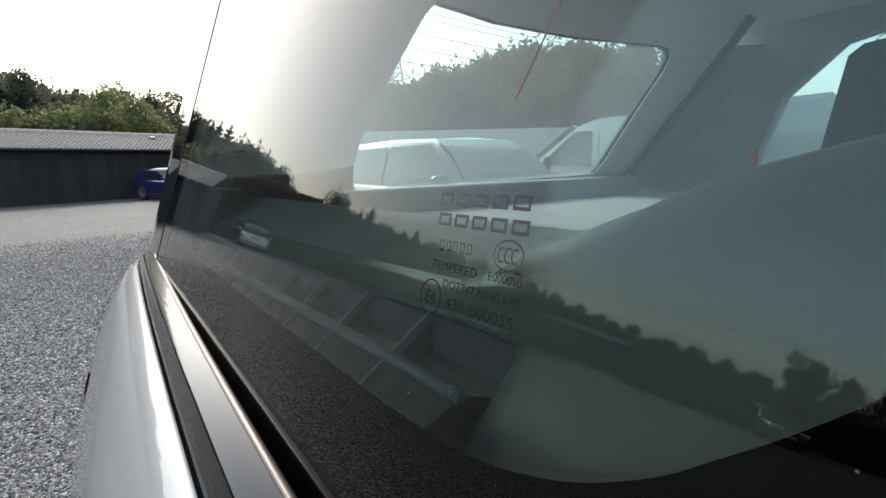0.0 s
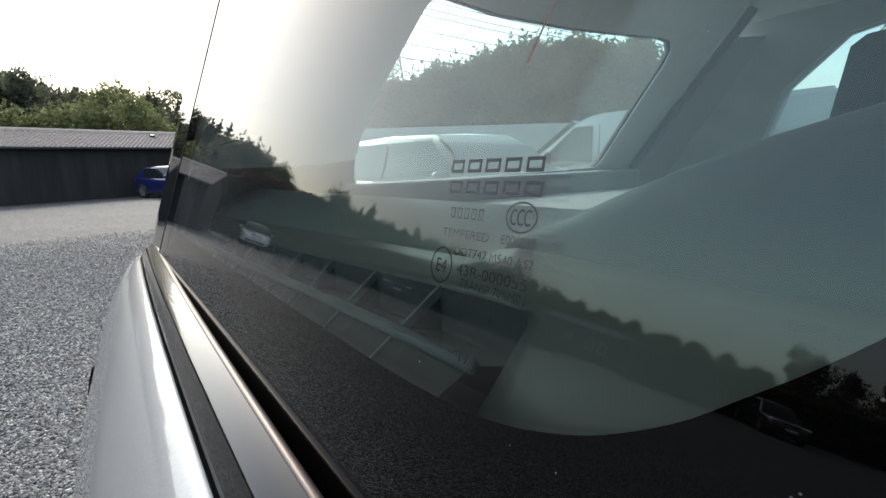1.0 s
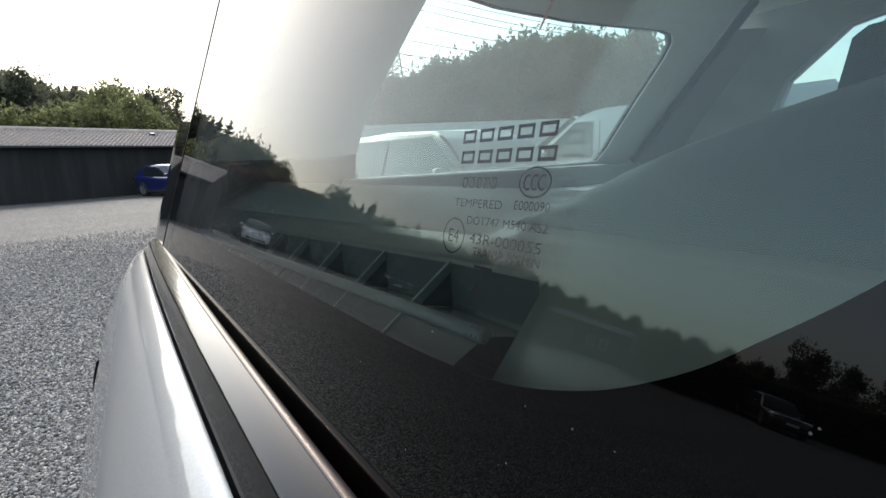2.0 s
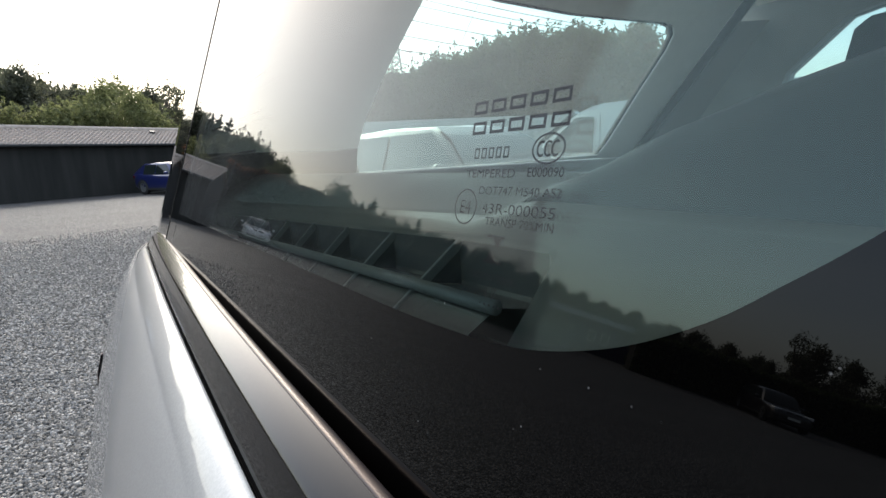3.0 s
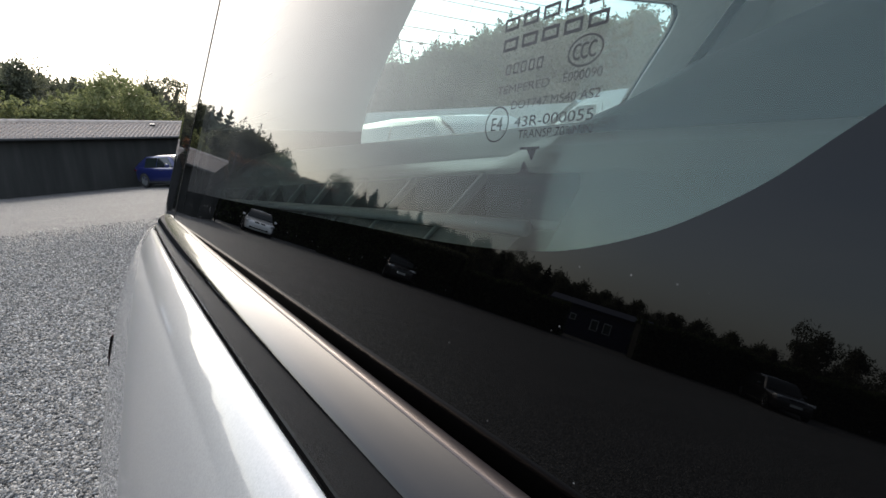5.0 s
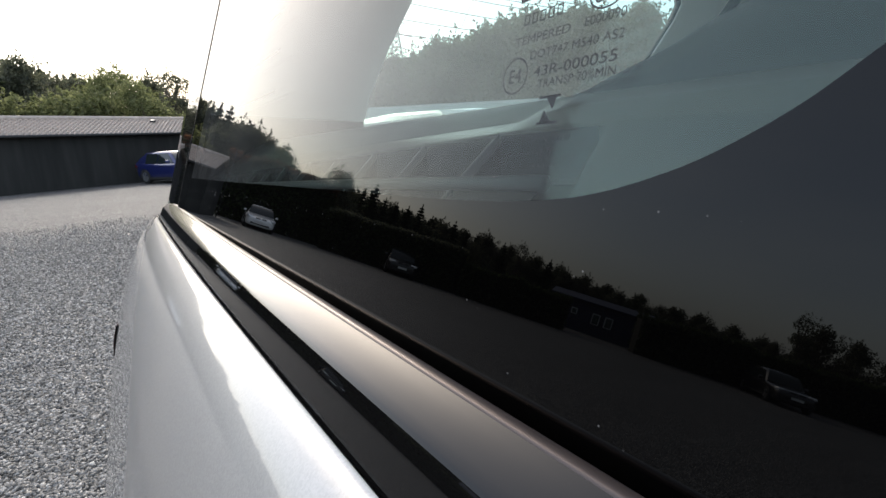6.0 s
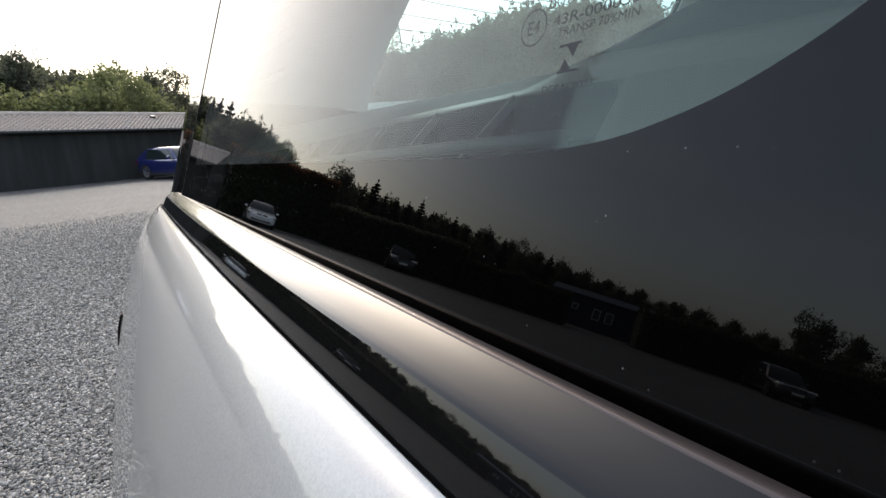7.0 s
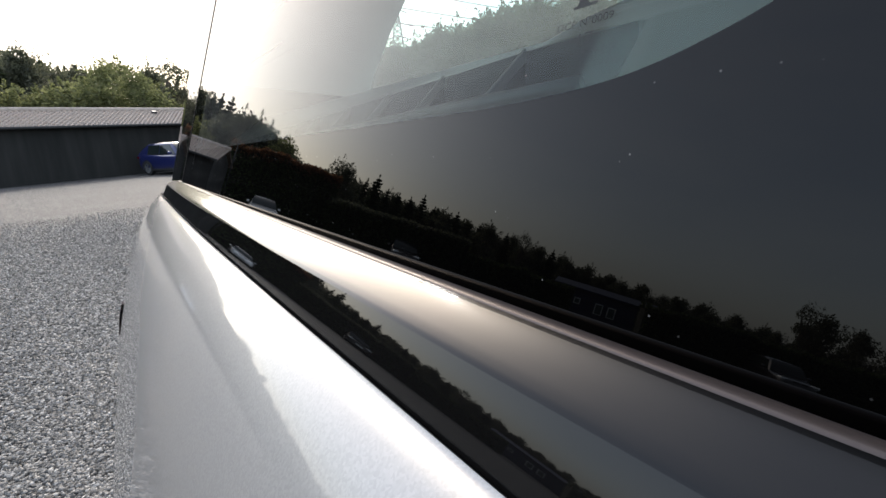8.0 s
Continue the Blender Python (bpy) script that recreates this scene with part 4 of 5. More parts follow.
# behind the hedges on the open side
plant(KINDS, [(-10.0, 40, 8.0, "ash", 0.1), (-11.6, 41, 7.5, "oak", 1.1), (-13.2, 42, 7.6, "ash", 2.3), (-15.0, 40, 6.6, "lime", 3.2), (-16.2, 38, 5.4, "ash", 4.4),
              (-21.6, 48, 6.8, "ash", 0.9), (-23.2, 50, 5.4, "fir", 1.7), (-24.6, 52, 5.6, "larch", 2.8), (-25.8, 50, 6.4, "fir", 0.2), (-27.2, 52, 5.3, "larch", 5.1), (-28.6, 51, 5.2, "fir", 3.9),
              (-30.0, 52, 5.2, "fir", 4.9), (-31.5, 50, 5.9, "larch", 2.1), (-33.0, 52, 5.0, "fir", 1.2), (-34.4, 50, 5.0, "ash", 0.4), (-35.8, 52, 5.2, "fir", 0.6), (-37.4, 50, 4.5, "larch", 1.5), (-38.8, 52, 4.8, "fir", 3.5),
              (-40.0, 50, 5.2, "ash", 2.5), (-42.0, 52, 4.6, "fir", 4.5), (-44.0, 50, 5.5, "birch", 5.5), (-45.6, 52, 4.4, "ash", 0.7), (-47.6, 52, 4.3, "fir", 2.7), (-49.6, 54, 3.9, "ash", 3.7),
              (-51.6, 60, 3.2, "oak", 4.7), (-53.8, 58, 3.3, "ash", 5.7), (-56.0, 62, 2.7, "oak", 0.5), (-58.0, 60, 2.5, "ash", 1.6), (-59.9, 58, 3.2, "birch", 2.6), (-62.0, 60, 3.2, "oak", 3.6), (-64.2, 60, 3.5, "ash", 4.6),
              (-66.8, 62, 3.1, "oak", 5.6), (-69.4, 60, 3.0, "ash", 0.8), (-72.3, 52, 6.3, "birch", 1.8), (-73.6, 54, 5.6, "ash", 2.4), (-76.4, 52, 4.8, "oak", 2.2), (-79.5, 50, 5.2, "ash", 3.8), (-83.0, 50, 5.0, "oak", 4.8), (-88.0, 50, 5.2, "ash", 0.9), (-94.0, 50, 5.0, "oak", 1.9)],
      "dark tree in a row behind the hedges round the lot", "tree", "trees round the lot")
# second, closed row behind them
def row_top(az):
    return 5.4 - 0.045 * (-22 - az) - 0.35 * smoothstep(-44, -60, az)


fill = [(az, 55 + (k * 7) % 5, row_top(az) - 0.35 + 0.5 * math.sin(k * 2.4), ("ash", "oak", "thick")[k % 3], k * 1.3) for k, az in enumerate([-21.0 - 1.15 * k for k in range(50)])]
fill += [(az, 44, el, "thick", az) for az, el in ((-8.8, 7.4), (-10.4, 7.2), (-12.2, 6.8), (-14.0, 6.6), (-15.6, 5.6), (-17.2, 4.9))]
plant(KINDS, fill, "dense dark tree behind the row at the hedges", "tree", "trees round the lot")
# beyond the car's rear window
plant(KINDS, [(az, 30.5, el, "thick", az * 0.7) for az, el in ((24.5, 8.4), (27.0, 8.6), (29.5, 8.6), (32.0, 9.2), (34.5, 9.9), (37.0, 10.4), (39.5, 11.0), (42.0, 11.8), (44.5, 12.2), (47.0, 12.0), (49.5, 12.0), (52.5, 11.6), (55.5, 11.6))] + [(26.5, 27, 9.2, "ash", 0.5), (29.0, 27, 9.2, "oak", 1.5), (31.6, 26, 9.6, "ash", 2.5), (34.2, 27, 10.6, "oak", 3.5), (36.8, 26, 10.8, "ash", 4.5), (39.2, 27, 11.4, "oak", 5.5), (41.6, 26, 12.2, "ash", 0.7), (44.2, 27, 12.7, "oak", 1.7), (46.8, 26, 12.4, "ash", 2.7),
              (49.4, 27, 12.6, "oak", 3.7), (52.2, 26, 12.0, "ash", 4.7), (55.4, 27, 12.2, "oak", 5.7), (22.5, 28, 9.4, "oak", 2.4), (18.0, 30, 9.0, "ash", 3.4), (13.0, 34, 8.6, "oak", 4.4), (77, 30, 11, "oak", 0.2), (86, 30, 11, "ash", 2.2)],
      "dark tree in a dense row beyond the parked cars", "tree", "trees beyond the parked cars")

hedge("tall_hedge", polar(-9.6, 34.0), polar(-21.6, 34.4), 1.4, 4.15, M_LEAF_HEDGE, 31, "tall clipped hedge with a browned top at the lot's edge", 11000, 0.13, 0.35, M_LEAF_BROWN)
hedge("low_hedge", polar(-22.0, 32.2), polar(-38.0, 28.6), 1.4, 2.55, M_LEAF_HEDGE, 32, "lower dark green clipped hedge along the lot", 10000, 0.13, 0.10, M_LEAF_DARK, 0.10)
hedge("low_hedge", polar(-38.4, 28.4), polar(-51.0, 28.0), 1.2, 1.7, M_LEAF_HEDGE, 33, "dark clipped hedge along the lot", 9000, 0.15, 0.3)
hedge("low_hedge", polar(-58.4, 29.2), polar(-80.0, 36.0), 1.2, 2.1, M_LEAF_HEDGE, 34, "dark clipped hedge closing the lot", 9000, 0.17, 0.35)
hedge("low_hedge", polar(-80.4, 36.2), polar(-110.0, 38.0), 1.4, 2.8, M_LEAF_HEDGE, 35, "dark clipped hedge at the lot's far corner", 5000, 0.18, 0.3)
bm = plate([(6.0, 24.0, 0), (30.0, 7.5, 0), (30.0, 7.5, 2.9), (6.0, 24.0, 2.9)], (0.1, 0.18, 0))
tagged(obj("boundary_wall", bm, M_RENDER), "pale rendered wall beyond the parked cars", "wall", kind="structure")


# ---------------------------------------------------------------- buildings
def long_building():
    ax, ay = -3.95, 26.75                       # near end of the wall facing the lot
    way = Vector((0.92, 0.392, 0))
    L, D, H, R = 26.0, 3.2, 2.48, 3.15
    turn = math.degrees(math.atan2(way.y, way.x))
    root = thing("long_building", "long low building with black board walls and a pale tiled roof", "building", at=(ax, ay, 0), heading=turn)
    bm = plate([(0, 0, 0), (L, 0, 0), (L, 0, H), (0, 0, H)], (0, 0.15, 0))
    part("front_wall", bm, M_WALL, root, "black stained board wall")
    part("back_wall", plate([(0, D, 0), (L, D, 0), (L, D, H), (0, D, H)], (0, -0.15, 0)), M_WALL, root)
    for x in (0.0, L - 0.15):
        part("gable_wall", plate([(x, 0.16, 0), (x, D - 0.16, 0), (x, D - 0.16, H), (x, D / 2, R - 0.12), (x, 0.16, H)], (0.15, 0, 0)), M_WALL, root)
    slope = math.atan2(R - H, D / 2)
    for sgn in (1, -1):
        y0 = -0.25 if sgn > 0 else D + 0.25
        z0 = H - 0.1
        part("roof_deck", plate([(-0.2, y0, z0), (L + 0.2, y0, z0), (L + 0.2, D / 2, R), (-0.2, D / 2, R)], (0, 0, -0.06)), M_WOOD, root)
    part("gutter", tube([(-0.2, -0.31, H - 0.13), (L + 0.2, -0.31, H - 0.13)], 0.06, 8), M_PLASTIC, root, "dark gutter", True)
    part("ridge_cap", tube([(-0.22, D / 2, R + 0.06), (L + 0.2, D / 2, R + 0.06)], 0.11, 8), M_TILE, root, "row of ridge tiles", True)
    # pantiles: one mesh, a wave across and a thick lower edge
    tile_w, rows_n = 0.20, 8
    rise = (R - H + 0.1) / rows_n
    tread = (D / 2 + 0.25) / rows_n
    bm = bmesh.new()
    prof = [(0, -0.012), (0.035, 0.050), (0.075, 0.070), (0.115, 0.045), (0.155, -0.012), (0.20, -0.012)]
    lower = [(x, -0.03, z + 0.034) for x, z in prof]
    upper = [(x, tread + 0.03, z * 0.6 + rise - 0.035) for x, z in prof]
    foot = [(x, -0.025, z - 0.045) for x, z in prof]
    grid([foot, lower, upper], bm)
    me = bpy.data.meshes.new("roof_tile")
    bm.to_mesh(me)
    bm.free()
    me.materials.append(M_TILE)
    for r in range(rows_n):
        for c in range(37):
            ob = new("roof_tile", me)
            ob.parent = root
            ob.location = (-0.2 + c * tile_w, -0.25 + r * tread, H - 0.1 + r * rise + 0.01)
    far_tiles = bmesh.new()
    for r in range(rows_n):
        for c in range(37, 132):
            p = Vector((-0.2 + c * tile_w, -0.25 + r * tread, H - 0.1 + r * rise + 0.01))
            grid([[p + Vector(q) for q in row] for row in (foot, lower, upper)], far_tiles)
    ob = part("far_roof_tiles", far_tiles, M_TILE, root)
    ob["kind"] = "stuff"
    # vent tiles
    for x in (7.4, 11.9):
        part("vent_tile", box((0.26, 0.2, 0.12), (x, D / 2 - 0.5, R - 0.1), Matrix.Rotation(slope, 3, "X"), 0.03), M_PLASTIC, root)
    return root


long_building()


def shed(name, at, heading, size, wall, label, windows):
    """A plain building with framed windows in its front."""
    L, D, H = size
    root = thing(name, label, "building", at=(*at, 0), heading=heading)
    part("walls", box((L, D, H), (L / 2, D / 2, H / 2)), wall, root)
    part("roof", plate([(-0.3, -0.3, H + 0.002), (L + 0.3, -0.3, H + 0.002), (L + 0.3, D / 2, H + 0.4), (-0.3, D / 2, H + 0.4)], (0, 0, 0.08)), wall, root)
    part("roof", plate([(-0.3, D + 0.3, H + 0.002), (L + 0.3, D + 0.3, H + 0.002), (L + 0.3, D / 2 + 0.002, H + 0.4), (-0.3, D / 2 + 0.002, H + 0.4)], (0, 0, 0.08)), wall, root)
    for x, z, w, h in windows:
        win = part("window", box((w, 0.06, h), (x, -0.031, z), bevel=0.01), M_RENDER, root, "pale window frame")
        part("pane", box((w - 0.12, 0.02, h - 0.12), (x, -0.075, z)), M_SCREEN, win)
    return root


hx, hy = polar(-54.4, 33)
shed("blue_shed", (hx - 3.0 * 0.6, hy - 3.0 * 0.8), 53, (6.0, 4, 1.95), M_NAVY, "low dark blue shed with pale windows behind the cars", [(2.4, 1.05, 0.5, 0.7), (3.2, 1.05, 0.5, 0.7), (4.6, 1.2, 0.4, 0.4)])


# ---------------------------------------------------------------- power line
def pylon():
    az, dist = 29.75, 150
    x, y = polar(az, dist)
    root = thing("power_pylon", "grey steel lattice pylon carrying power lines", "pylon", at=(x, y, 0), heading=-az)
    H = 36.0
    def half(z):
        return 3.6 * (1 - z / H) + 0.35

    legs = [(sx, sy) for sx in (-1, 1) for sy in (-1, 1)]
    for sx, sy in legs:
        part("leg", tube([(sx * half(z), sy * half(z), z) for z in (0, 18, H)], 0.2, 4), M_STEEL, root)
    z = 3.0
    while z < H - 2:
        s = half(z) * 1.5
        for a, b in ((0, 1), (1, 3), (3, 2), (2, 0)):
            p0, p1 = legs[a], legs[b]
            z2 = min(H, z + s)
            part("brace", tube([(p0[0] * half(z), p0[1] * half(z), z), (p1[0] * half(z2), p1[1] * half(z2), z2)], 0.12, 3), M_STEEL, root)
            part("brace", tube([(p1[0] * half(z), p1[1] * half(z), z), (p0[0] * half(z2), p0[1] * half(z2), z2)], 0.12, 3), M_STEEL, root)
        z += s
    for z, w in ((26.5, 3.5), (30, 4.5), (33.5, 3)):
        part("cross_arm", tube([(-w, 0, z), (0, 0, z + 1.2), (w, 0, z)], 0.16, 4), M_STEEL, root)
    return root


pylon()
px, py = polar(29.9, 150)
wires = thing("power_lines", "dark overhead power lines hanging from the pylon", "cable", at=(px, py, 0))
winv = wires.matrix_basis.inverted()
# height at the pylon and towards the next one, as elevations in degrees
for el0, el1 in ((17.4, 13.4), (16.6, 12.7), (15.9, 12.15), (14.35, 10.8), (12.65, 9.6), (11.15, 8.6)):
    ex, ey = polar(46, 200)
    z0, z1 = 1.38 + 150 * math.tan(radians(el0)), 1.38 + 200 * math.tan(radians(el1))
    pts = []
    for k in range(-6, 19):
        s = k / 12
        pts.append((px + (ex - px) * s, py + (ey - py) * s, z0 + (z1 - z0) * s - 1.6 * s * (1 - s)))
    ob = part("wire", tube(pts, 0.13, 4), M_PLASTIC, wires)
    ob.matrix_parent_inverse = winv
ob = part("wire", tube([(*polar(36.95, 75), 1.38 + 75 * math.tan(radians(11.5))), (*polar(39.9, 75), 1.38 + 75 * math.tan(radians(17.0)))], 0.03, 4), M_PLASTIC, wires)
ob.matrix_parent_inverse = winv


# ---------------------------------------------------------------- parked vehicles
def wheel_parts(root, x, y, r, width):
    side = 1 if y > 0 else -1
    n = 24
    bm = bmesh.new()
    prof = [(r * 0.68, -0.5), (r * 0.93, -0.5), (r, -0.38), (r, 0.38), (r * 0.93, 0.5), (r * 0.68, 0.5)]
    grid([[(x + q * math.cos(6.2832 * k / n), y + w * width, r + q * math.sin(6.2832 * k / n)) for q, w in prof] for k in range(n + 1)], bm)
    bmesh.ops.remove_doubles(bm, verts=bm.verts, dist=1e-5)
    wheel = part("wheel", bm, M_TYRE, root, "black tyre", True)
    bm = bmesh.new()
    for k in range(5):
        a = 6.2832 * k / 5
        c, s = math.cos(a), math.sin(a)
        plate([(x + q * c - p * s, y + side * width * 0.42, r + q * s + p * c) for q, p in ((0.02, -0.06 * r), (0.66 * r, -0.14 * r), (0.66 * r, 0.14 * r), (0.02, 0.06 * r))], (0, side * 0.02, 0), bm)
    grid([[(x + q * math.cos(6.2832 * k / n), y + side * width * w, r + q * math.sin(6.2832 * k / n)) for q, w in ((r * 0.69, 0.44), (r * 0.62, 0.46), (r * 0.60, 0.3), (0.001, 0.25))] for k in range(n + 1)], bm)
    part("rim", bm, M_RIM, wheel, "five-spoked alloy rim")


def car(name, label, at, heading, L=4.5, W=1.8, H=1.45, paint=None, hood=0.28, cabin=(0.30, 0.44, 0.80, 0.97), belt=0.62, hood_z=0.58, tail_z=0.66, glass=None, screen=None, wheel_r=0.32, clear=0.2, group="", rails=False, pillar=0.035):
    """A car along +x (its front), standing at the middle of its wheels. cabin: windscreen foot, roof start, roof end, rear foot, as parts of its length from the nose."""
    glass, screen = glass or M_CARGLASS, screen or M_CARGLASS
    root = thing(name, label, "car", group, at=(*at, 0), heading=heading)
    X = lambda t: L / 2 - t * L
    zb, zh, zt = belt * H, hood_z * H, tail_z * H
    # lower body: rings from nose to tail
    st = [(0.0, 0.30, 0.44, 0.62), (0.015, clear, 0.50, 0.80), (0.06, clear, 0.54, 0.92), (0.14, clear, zh / H - 0.015, 0.98), (cabin[0] - 0.03, clear, zh / H + 0.03, 1.0), (cabin[0] + 0.03, clear, belt, 1.0), (0.5, clear, belt, 1.0), (0.75, clear, belt + 0.015, 1.0), (0.90, clear, max(belt, tail_z) if cabin[3] > 0.93 else tail_z, 0.97), (0.97, clear + 0.03, tail_z - 0.01, 0.90), (1.0, 0.34, tail_z - 0.08, 0.80)]
    rows = []
    for t, z0, z1, w in st:
        hw = W / 2 * w
        lo, hi = (z0 if z0 < 0.3 else z0 * H), z1 * H
        mid = lo + (hi - lo) * 0.45
        half = [(0.0, lo), (hw * 0.86, lo), (hw * 0.97, lo + 0.06), (hw, mid), (hw * 0.985, mid + (hi - mid) * 0.55), (hw * 0.95, hi - 0.035), (hw * 0.88, hi), (0.0, hi + 0.02)]
        ring = [(X(t), y, z) for y, z in half] + [(X(t), -y, z) for y, z in half[-2:0:-1]]
        rows.append(ring)
    bm = grid(rows, close=True)
    bm.verts.ensure_lookup_table()
    k = len(rows[0])
    bm.faces.new([bm.verts[i] for i in range(k)][::-1])
    bm.faces.new([bm.verts[len(bm.verts) - k + i] for i in range(k)])
    bmesh.ops.recalc_face_normals(bm, faces=bm.faces)
    body = part("body", bm, paint, root, smooth=True)
    body.modifiers.new("round", "SUBSURF").levels = 1
    body.modifiers["round"].render_levels = 1
    # greenhouse
    c0, c1, c2, c3 = cabin
    wb, wt = W / 2 * 0.90, W / 2 * 0.68
    zr = H
    foot = zb - 0.04
    ts = [c0, c0 + (c1 - c0) * 0.55, c1, (c1 + c2) / 2, c2, c2 + (c3 - c2) * 0.6, c3]
    zs = [zh + 0.02, foot + (zr - foot) * 0.66, zr - 0.035, zr, zr - 0.03, foot + (zr - foot) * 0.58, max(zt - 0.02, foot)]
    rows = []
    for t, z in zip(ts, zs):
        f = max(0.0, min(1, (z - foot) / (zr - foot)))
        w = wb + (wt - wb) * f
        zc = min(foot, z - 0.03)
        rows.append([(X(t), -wb, zc), (X(t), -w, max(zc + 0.01, z - 0.05)), (X(t), -w * 0.9, max(zc + 0.02, z - 0.008)), (X(t), 0, max(zc + 0.03, z + 0.012)), (X(t), w * 0.9, max(zc + 0.02, z - 0.008)), (X(t), w, max(zc + 0.01, z - 0.05)), (X(t), wb, zc)])
    part("cabin", grid(rows), paint, root, smooth=True)

    def on_side(t, f, s):
        w = wb + (wt - wb) * f + 0.012
        return (X(t), s * w, foot + (zr - 0.05 - foot) * f)

    def line_t(f, front):
        return c0 + (c1 - c0) * f + pillar if front else c3 - (c3 - c2) * f - pillar
    for s in (-1, 1):
        cuts = [None, 0.5 * (c1 + c2) - 0.02, None]
        mid = cuts[1]
        for a, b in (("f", mid - 0.006), (mid + 0.006, c2 - 0.02), (c2 - 0.008, "r")):
            loop = []
            for f, first in ((0.10, True), (0.90, True), (0.90, False), (0.10, False)):
                v = a if first else b
                if v == "f":
                    v = line_t(f, True)
                elif v == "r":
                    v = line_t(f, False)
                loop.append(on_side(v, f, s))
            if loop[0][0] - loop[3][0] < 0.06 or loop[1][0] - loop[2][0] < 0.02:
                continue
            part("side_window", plate(loop, (0, s * 0.006, 0)), glass, root, "dark side window")
        m = part("wing_mirror", box((0.13, 0.18 * H / 1.5, 0.14 * H / 1.5), (X(c0) - 0.35, s * (W / 2 + 0.06), zb + 0.08), bevel=0.045), paint, root, smooth=True)
        part("mirror_glass", box((0.008, 0.13, 0.09), (X(c0) - 0.419, s * (W / 2 + 0.06), zb + 0.08)), M_CHROME, m)
        lamp = part("headlight", box((0.28, 0.34, 0.13), (X(0.055), s * W * 0.36, hood_z * H - 0.11), Matrix.Rotation(s * radians(-24), 3, "Z"), 0.03), M_LAMP, root, "clear headlight", True)
        part("tail_light", box((0.14, 0.30, 0.15), (X(0.975), s * W * 0.36, tail_z * H - 0.16), bevel=0.03), M_TAIL, root, "red tail light", True)
        part("door_handle", box((0.2, 0.03, 0.03), (X(0.5), s * (W / 2 + 0.005), zb - 0.12), bevel=0.008), M_CHROME if rails else paint, root)
        part("sill", box((L * 0.5, 0.05, 0.09), (X(0.5), s * (W / 2 - 0.03), clear + 0.05), bevel=0.015), M_PLASTIC, root)
        if rails:
            part("roof_rail", tube([(X(c1 + 0.05), s * wt * 0.86, H - 0.02), (X(c1 + 0.08), s * wt * 0.86, H + 0.035), (X(c2 - 0.03), s * wt * 0.86, H + 0.035), (X(c2), s * wt * 0.86, H - 0.03)], 0.016, 6), M_CHROME, root, smooth=True)
        for t in (0.185, 0.80):
            wheel_parts(root, X(t), s * (W / 2 - 0.10), wheel_r, 0.21)
            n = 14
            arch = [[(X(t) + q * math.cos(math.pi * j / n), s * (W / 2 + 0.004), wheel_r + q * math.sin(math.pi * j / n)) for q in (wheel_r + 0.01, wheel_r + 0.06)] for j in range(n + 1)]
            part("wheel_arch", grid(arch), M_PLASTIC, root)
    # screens
    part("windscreen", grid([[(X(c0 + (c1 - c0) * f) + 0.025, y * (wb + (wt - wb) * f) * 0.96, (zs[0] + 0.03 + (zs[1] + 0.02 - zs[0] - 0.03) * f / 0.55) if f <= 0.55 else (zs[1] + 0.02 + (zs[2] + 0.01 - zs[1] - 0.02) * (f - 0.55) / 0.45)) for y in (-1, -0.5, 0, 0.5, 1)] for f in (0.04, 0.3, 0.55, 0.8, 0.95)]), screen, root, "sloping windscreen", True)
    part("rear_screen", grid([[(X(c3 - (c3 - c2) * f) - 0.02, y * (wb + (wt - wb) * f) * 0.86, zs[6] + 0.05 + (zs[4] - zs[6] - 0.04) * f) for y in (-1, 0, 1)] for f in (0.25, 0.9)]), glass, root)
    # front
    for s in (-1, 1):
        part("grille", box((0.05, W * 0.16, 0.16), (X(0.012), s * W * 0.095, hood_z * H - 0.17), bevel=0.03), M_PLASTIC, root, "black grille opening")
    part("lower_grille", box((0.06, W * 0.62, 0.12), (X(0.012), 0, clear + 0.16), bevel=0.03), M_PLASTIC, root)
    part("number_plate", box((0.015, 0.5, 0.11), (X(-0.006), 0, clear + 0.30)), M_PLATE, root, "blank pale plate")
    part("rear_plate", box((0.015, 0.5, 0.11), (X(1.004), 0, tail_z * H - 0.28)), M_PLATE, root)
    return root


car("blue_hatchback", "blue hatchback parked beside the dark building", polar(6.15, 26.6), -60, 4.2, 1.78, 1.46, M_BLUE, cabin=(0.28, 0.42, 0.82, 0.98), tail_z=0.68)
car("white_saloon", "white saloon car parked before the tall hedge", polar(-14.5, 31.2), -79, 4.1, 1.72, 1.36, M_WHITE, cabin=(0.30, 0.45, 0.76, 0.93))
car("black_hatchback", "black hatchback parked before the low hedge", polar(-30.9, 29.2), -66, 4.2, 1.78, 1.5, M_BLACK, cabin=(0.28, 0.43, 0.82, 0.98), tail_z=0.68)
car("dark_estate", "dark estate car parked at the far hedge", polar(-71.5, 29.0), -40, 4.7, 1.82, 1.46, M_BLACK, cabin=(0.29, 0.43, 0.88, 0.985), tail_z=0.66)
car("pale_off_roader", "pale silver off-road car parked behind the near car", (4.19, 5.85), -88, 4.75, 1.9, 1.76, M_PALE, cabin=(0.20, 0.41, 0.88, 0.985), belt=0.62, hood_z=0.56, tail_z=0.64, wheel_r=0.37, clear=0.28, glass=M_SCREEN, screen=M_SCREEN, pillar=0.014)


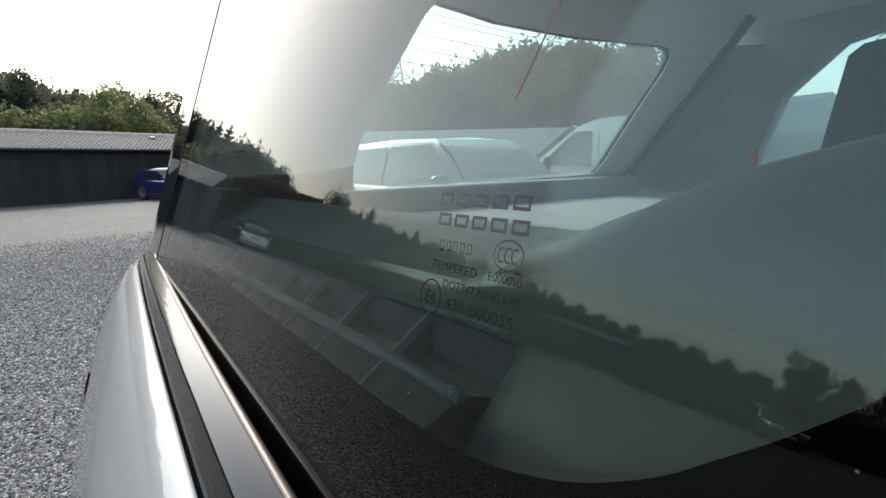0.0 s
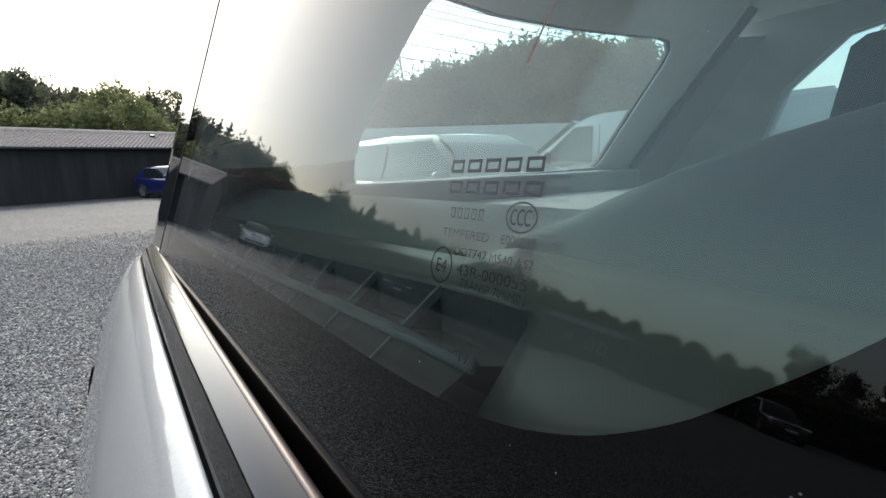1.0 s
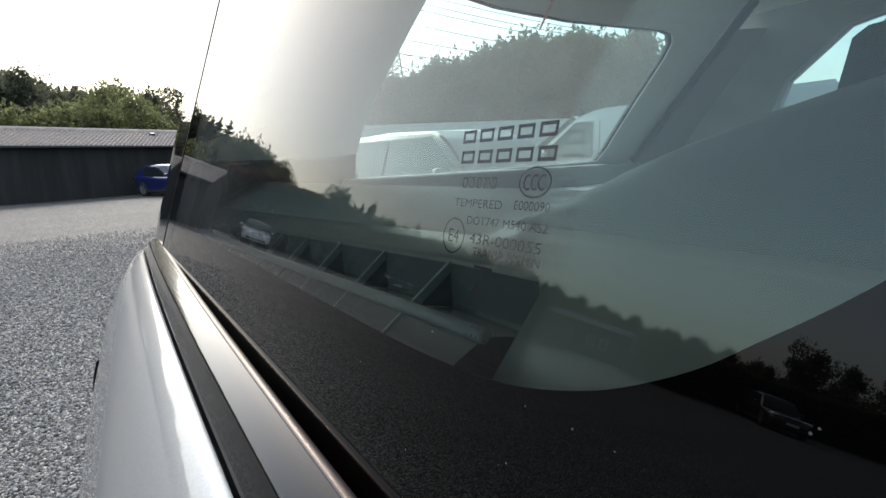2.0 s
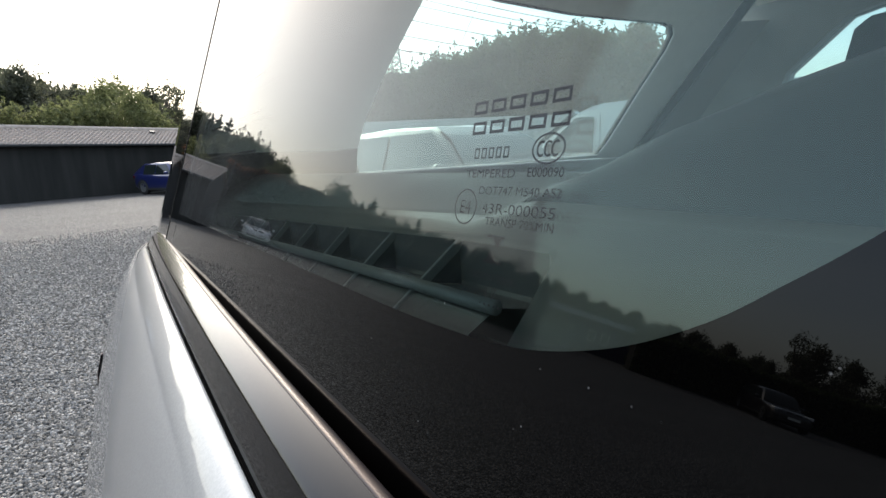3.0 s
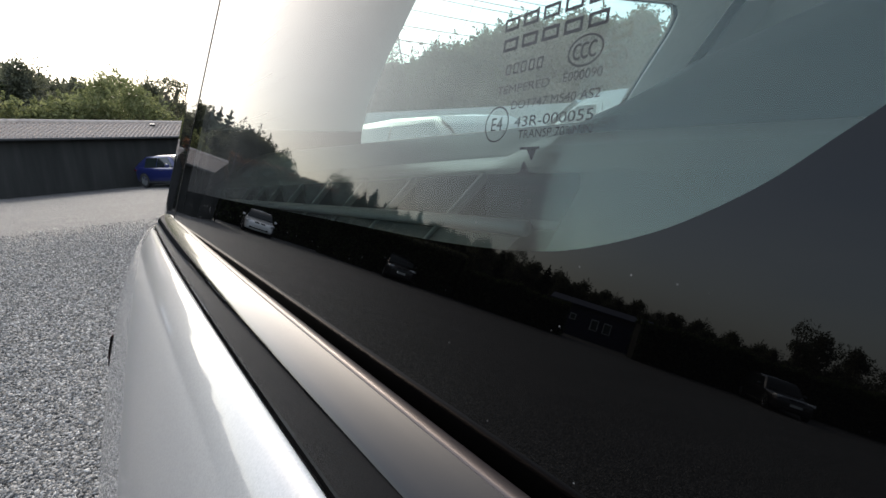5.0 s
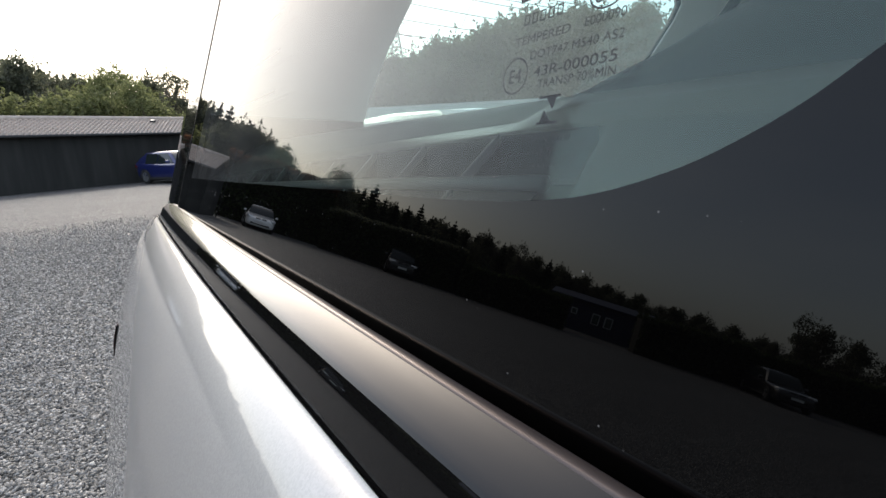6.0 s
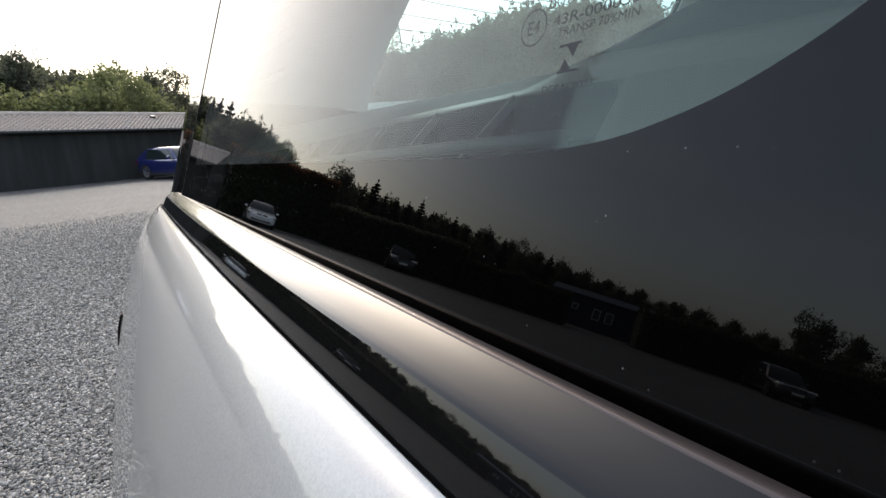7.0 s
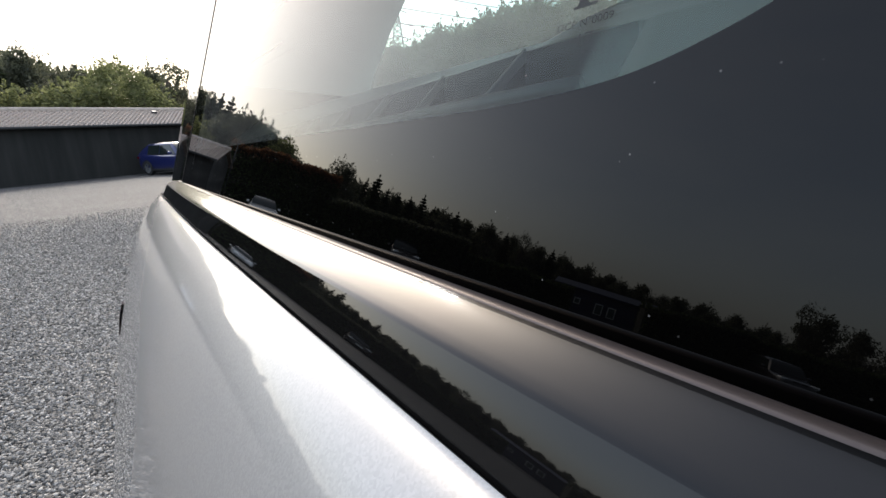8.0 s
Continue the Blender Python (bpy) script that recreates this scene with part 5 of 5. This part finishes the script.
def van():
    root = thing("panel_van", "off-white panel van parked beyond the off-road car", "van", at=(8.6, 5.6, 0), heading=112)
    L, W = 5.6, 2.0
    side = [(2.8, 0.45), (2.8, 0.95), (2.62, 1.12), (1.95, 1.30), (1.05, 2.02), (0.7, 2.14), (-2.75, 2.30), (-2.8, 2.2), (-2.8, 0.45)]
    bm = plate([(x, -W / 2, z) for x, z in side], (0, W, 0))
    for v in bm.verts:
        if v.co.z > 1.25:
            v.co.y *= 1 - 0.10 * (v.co.z - 1.25)
    bmesh.ops.bevel(bm, geom=list(bm.edges), offset=0.06, segments=3, affect="EDGES")
    part("body", bm, M_VAN, root, smooth=True)
    part("windscreen", plate([(1.92, -0.80, 1.40), (1.92, 0.80, 1.40), (1.16, 0.74, 2.0), (1.16, -0.74, 2.0)], (0.05, 0, 0.06)), M_SCREEN, root, "sloping windscreen")
    for s in (-1, 1):
        part("side_window", plate([(1.75, s * 0.995, 1.32), (0.75, s * 0.995, 1.28), (0.75, s * 0.945, 1.92), (1.08, s * 0.945, 1.92)], (0, s * 0.012, 0)), M_SCREEN, root, "dark cab window")
        part("wing_mirror", box((0.1, 0.2, 0.24), (1.55, s * 1.13, 1.36), bevel=0.04), M_PLASTIC, root, smooth=True)
        part("side_moulding", box((4.6, 0.03, 0.10), (0, s * 1.012, 0.85), bevel=0.01), M_PLASTIC, root)
        part("headlight", box((0.2, 0.3, 0.22), (2.68, s * 0.72, 1.0), bevel=0.05), M_LAMP, root)
        part("door_gap", box((0.012, 0.012, 1.5), (0.62, s * 1.002, 1.2)), M_PLASTIC, root)
        for x in (1.9, -1.7):
            wheel_parts(root, x, s * 0.92, 0.34, 0.22)
    part("bumper", box((0.18, 1.9, 0.3), (2.78, 0, 0.5), bevel=0.05), M_PLASTIC, root)
    return root


van()


def lamp_post():
    x, y = polar(-10.2, 29.5)
    root = thing("lamp_post", "thin dark post with a short cross arm before the hedge", "post", at=(x, y, 0))
    part("pole", tube([(0, 0, 0), (0, 0, 3.9)], [0.035, 0.025], 8), M_PLASTIC, root, smooth=True)
    part("cross_arm", tube([(-0.1, 0, 2.75), (0.75, 0, 2.75)], 0.022, 6), M_PLASTIC, root, smooth=True)


lamp_post()


# ---------------------------------------------------------------- loose stones of the lot
def stone_material():
    m = mat("crushed_stone", (0.12, 0.12, 0.115), 0.75)
    n, l, b = nodes(m)
    g = n.new("ShaderNodeNewGeometry")
    r = ramp(n, [(0.0, (0.042, 0.041, 0.038)), (0.45, (0.135, 0.131, 0.124)), (0.85, (0.28, 0.272, 0.258)), (1.0, (0.42, 0.41, 0.39))])
    l.new(g.outputs["Random Per Island"], r.inputs[0])
    tc = n.new("ShaderNodeTexCoord")
    t = n.new("ShaderNodeTexNoise")
    t.inputs["Scale"].default_value, t.inputs["Detail"].default_value = 130, 3
    l.new(tc.outputs["Object"], t.inputs["Vector"])
    grain = ramp(n, [(0.3, (0.75, 0.75, 0.75)), (0.7, (1.2, 1.2, 1.2))])
    l.new(t.outputs["Fac"], grain.inputs[0])
    mul = n.new("ShaderNodeMix")
    mul.data_type, mul.blend_type = "RGBA", "MULTIPLY"
    mul.inputs[0].default_value = 1
    l.new(r.outputs[0], mul.inputs[6])
    l.new(grain.outputs[0], mul.inputs[7])
    l.new(mul.outputs[2], b.inputs["Base Color"])
    return m


def loose_stones(seed, count):
    """Angular crushed stones lying on the lot beside the near car, thinner with distance."""
    rng = np.random.default_rng(seed)
    dist = 1.3 + 12.0 * (1 - np.sqrt(1 - rng.random(count)))
    az = np.radians(9.0 - rng.random(count) * (20.4 + 14.0 * np.clip((3.6 - dist) / 2.0, 0, 1)))
    az += np.radians(rng.normal(0.0, 2.5, count))
    x, y = np.sin(az) * dist - 0.06, np.cos(az) * dist - 0.1
    keep = ~((x > -0.155) & (y < 1.25))
    x, y, dist = x[keep], y[keep], dist[keep]
    n = len(x)
    size = rng.uniform(0.0040, 0.0086, n) * (0.95 + 0.03 * dist)
    corners = np.array([(a, b, c) for a in (-1, 1) for b in (-1, 1) for c in (-1, 1)], float)
    v = corners[None] * (0.72 + 0.5 * rng.random((n, 8, 3)))
    v *= np.stack([rng.uniform(0.8, 1.35, n), rng.uniform(0.6, 1.0, n), rng.uniform(0.4, 0.8, n)], 1)[:, None, :]
    q = rng.normal(size=(n, 4)) * np.array([1.4, 0.35, 0.35, 1.4])
    q /= np.linalg.norm(q, axis=1)[:, None]
    w, i, j, k = q.T
    rot = np.stack([np.stack([1 - 2 * (j * j + k * k), 2 * (i * j - k * w), 2 * (i * k + j * w)], 1), np.stack([2 * (i * j + k * w), 1 - 2 * (i * i + k * k), 2 * (j * k - i * w)], 1), np.stack([2 * (i * k - j * w), 2 * (j * k + i * w), 1 - 2 * (i * i + j * j)], 1)], 1)
    v = np.einsum("nij,nkj->nki", rot, v) * size[:, None, None]
    v += np.stack([x, y, size * 0.25], 1)[:, None, :]
    quads = np.array([(0, 1, 3, 2), (4, 6, 7, 5), (0, 4, 5, 1), (2, 3, 7, 6), (0, 2, 6, 4), (1, 5, 7, 3)])
    faces = (np.arange(n)[:, None, None] * 8 + quads[None]).reshape(-1, 4)
    me = bpy.data.meshes.new("loose_stones")
    me.vertices.add(n * 8)
    me.vertices.foreach_set("co", v.reshape(-1))
    me.loops.add(len(faces) * 4)
    me.loops.foreach_set("vertex_index", faces.reshape(-1).astype(np.int32))
    me.polygons.add(len(faces))
    me.polygons.foreach_set("loop_start", np.arange(len(faces), dtype=np.int32) * 4)
    me.update(calc_edges=True)
    me.validate()
    me.materials.append(stone_material())
    tagged(new("loose_stones", me), "loose grey crushed stones scattered over the lot", "gravel", kind="stuff")


loose_stones(71, 95000)
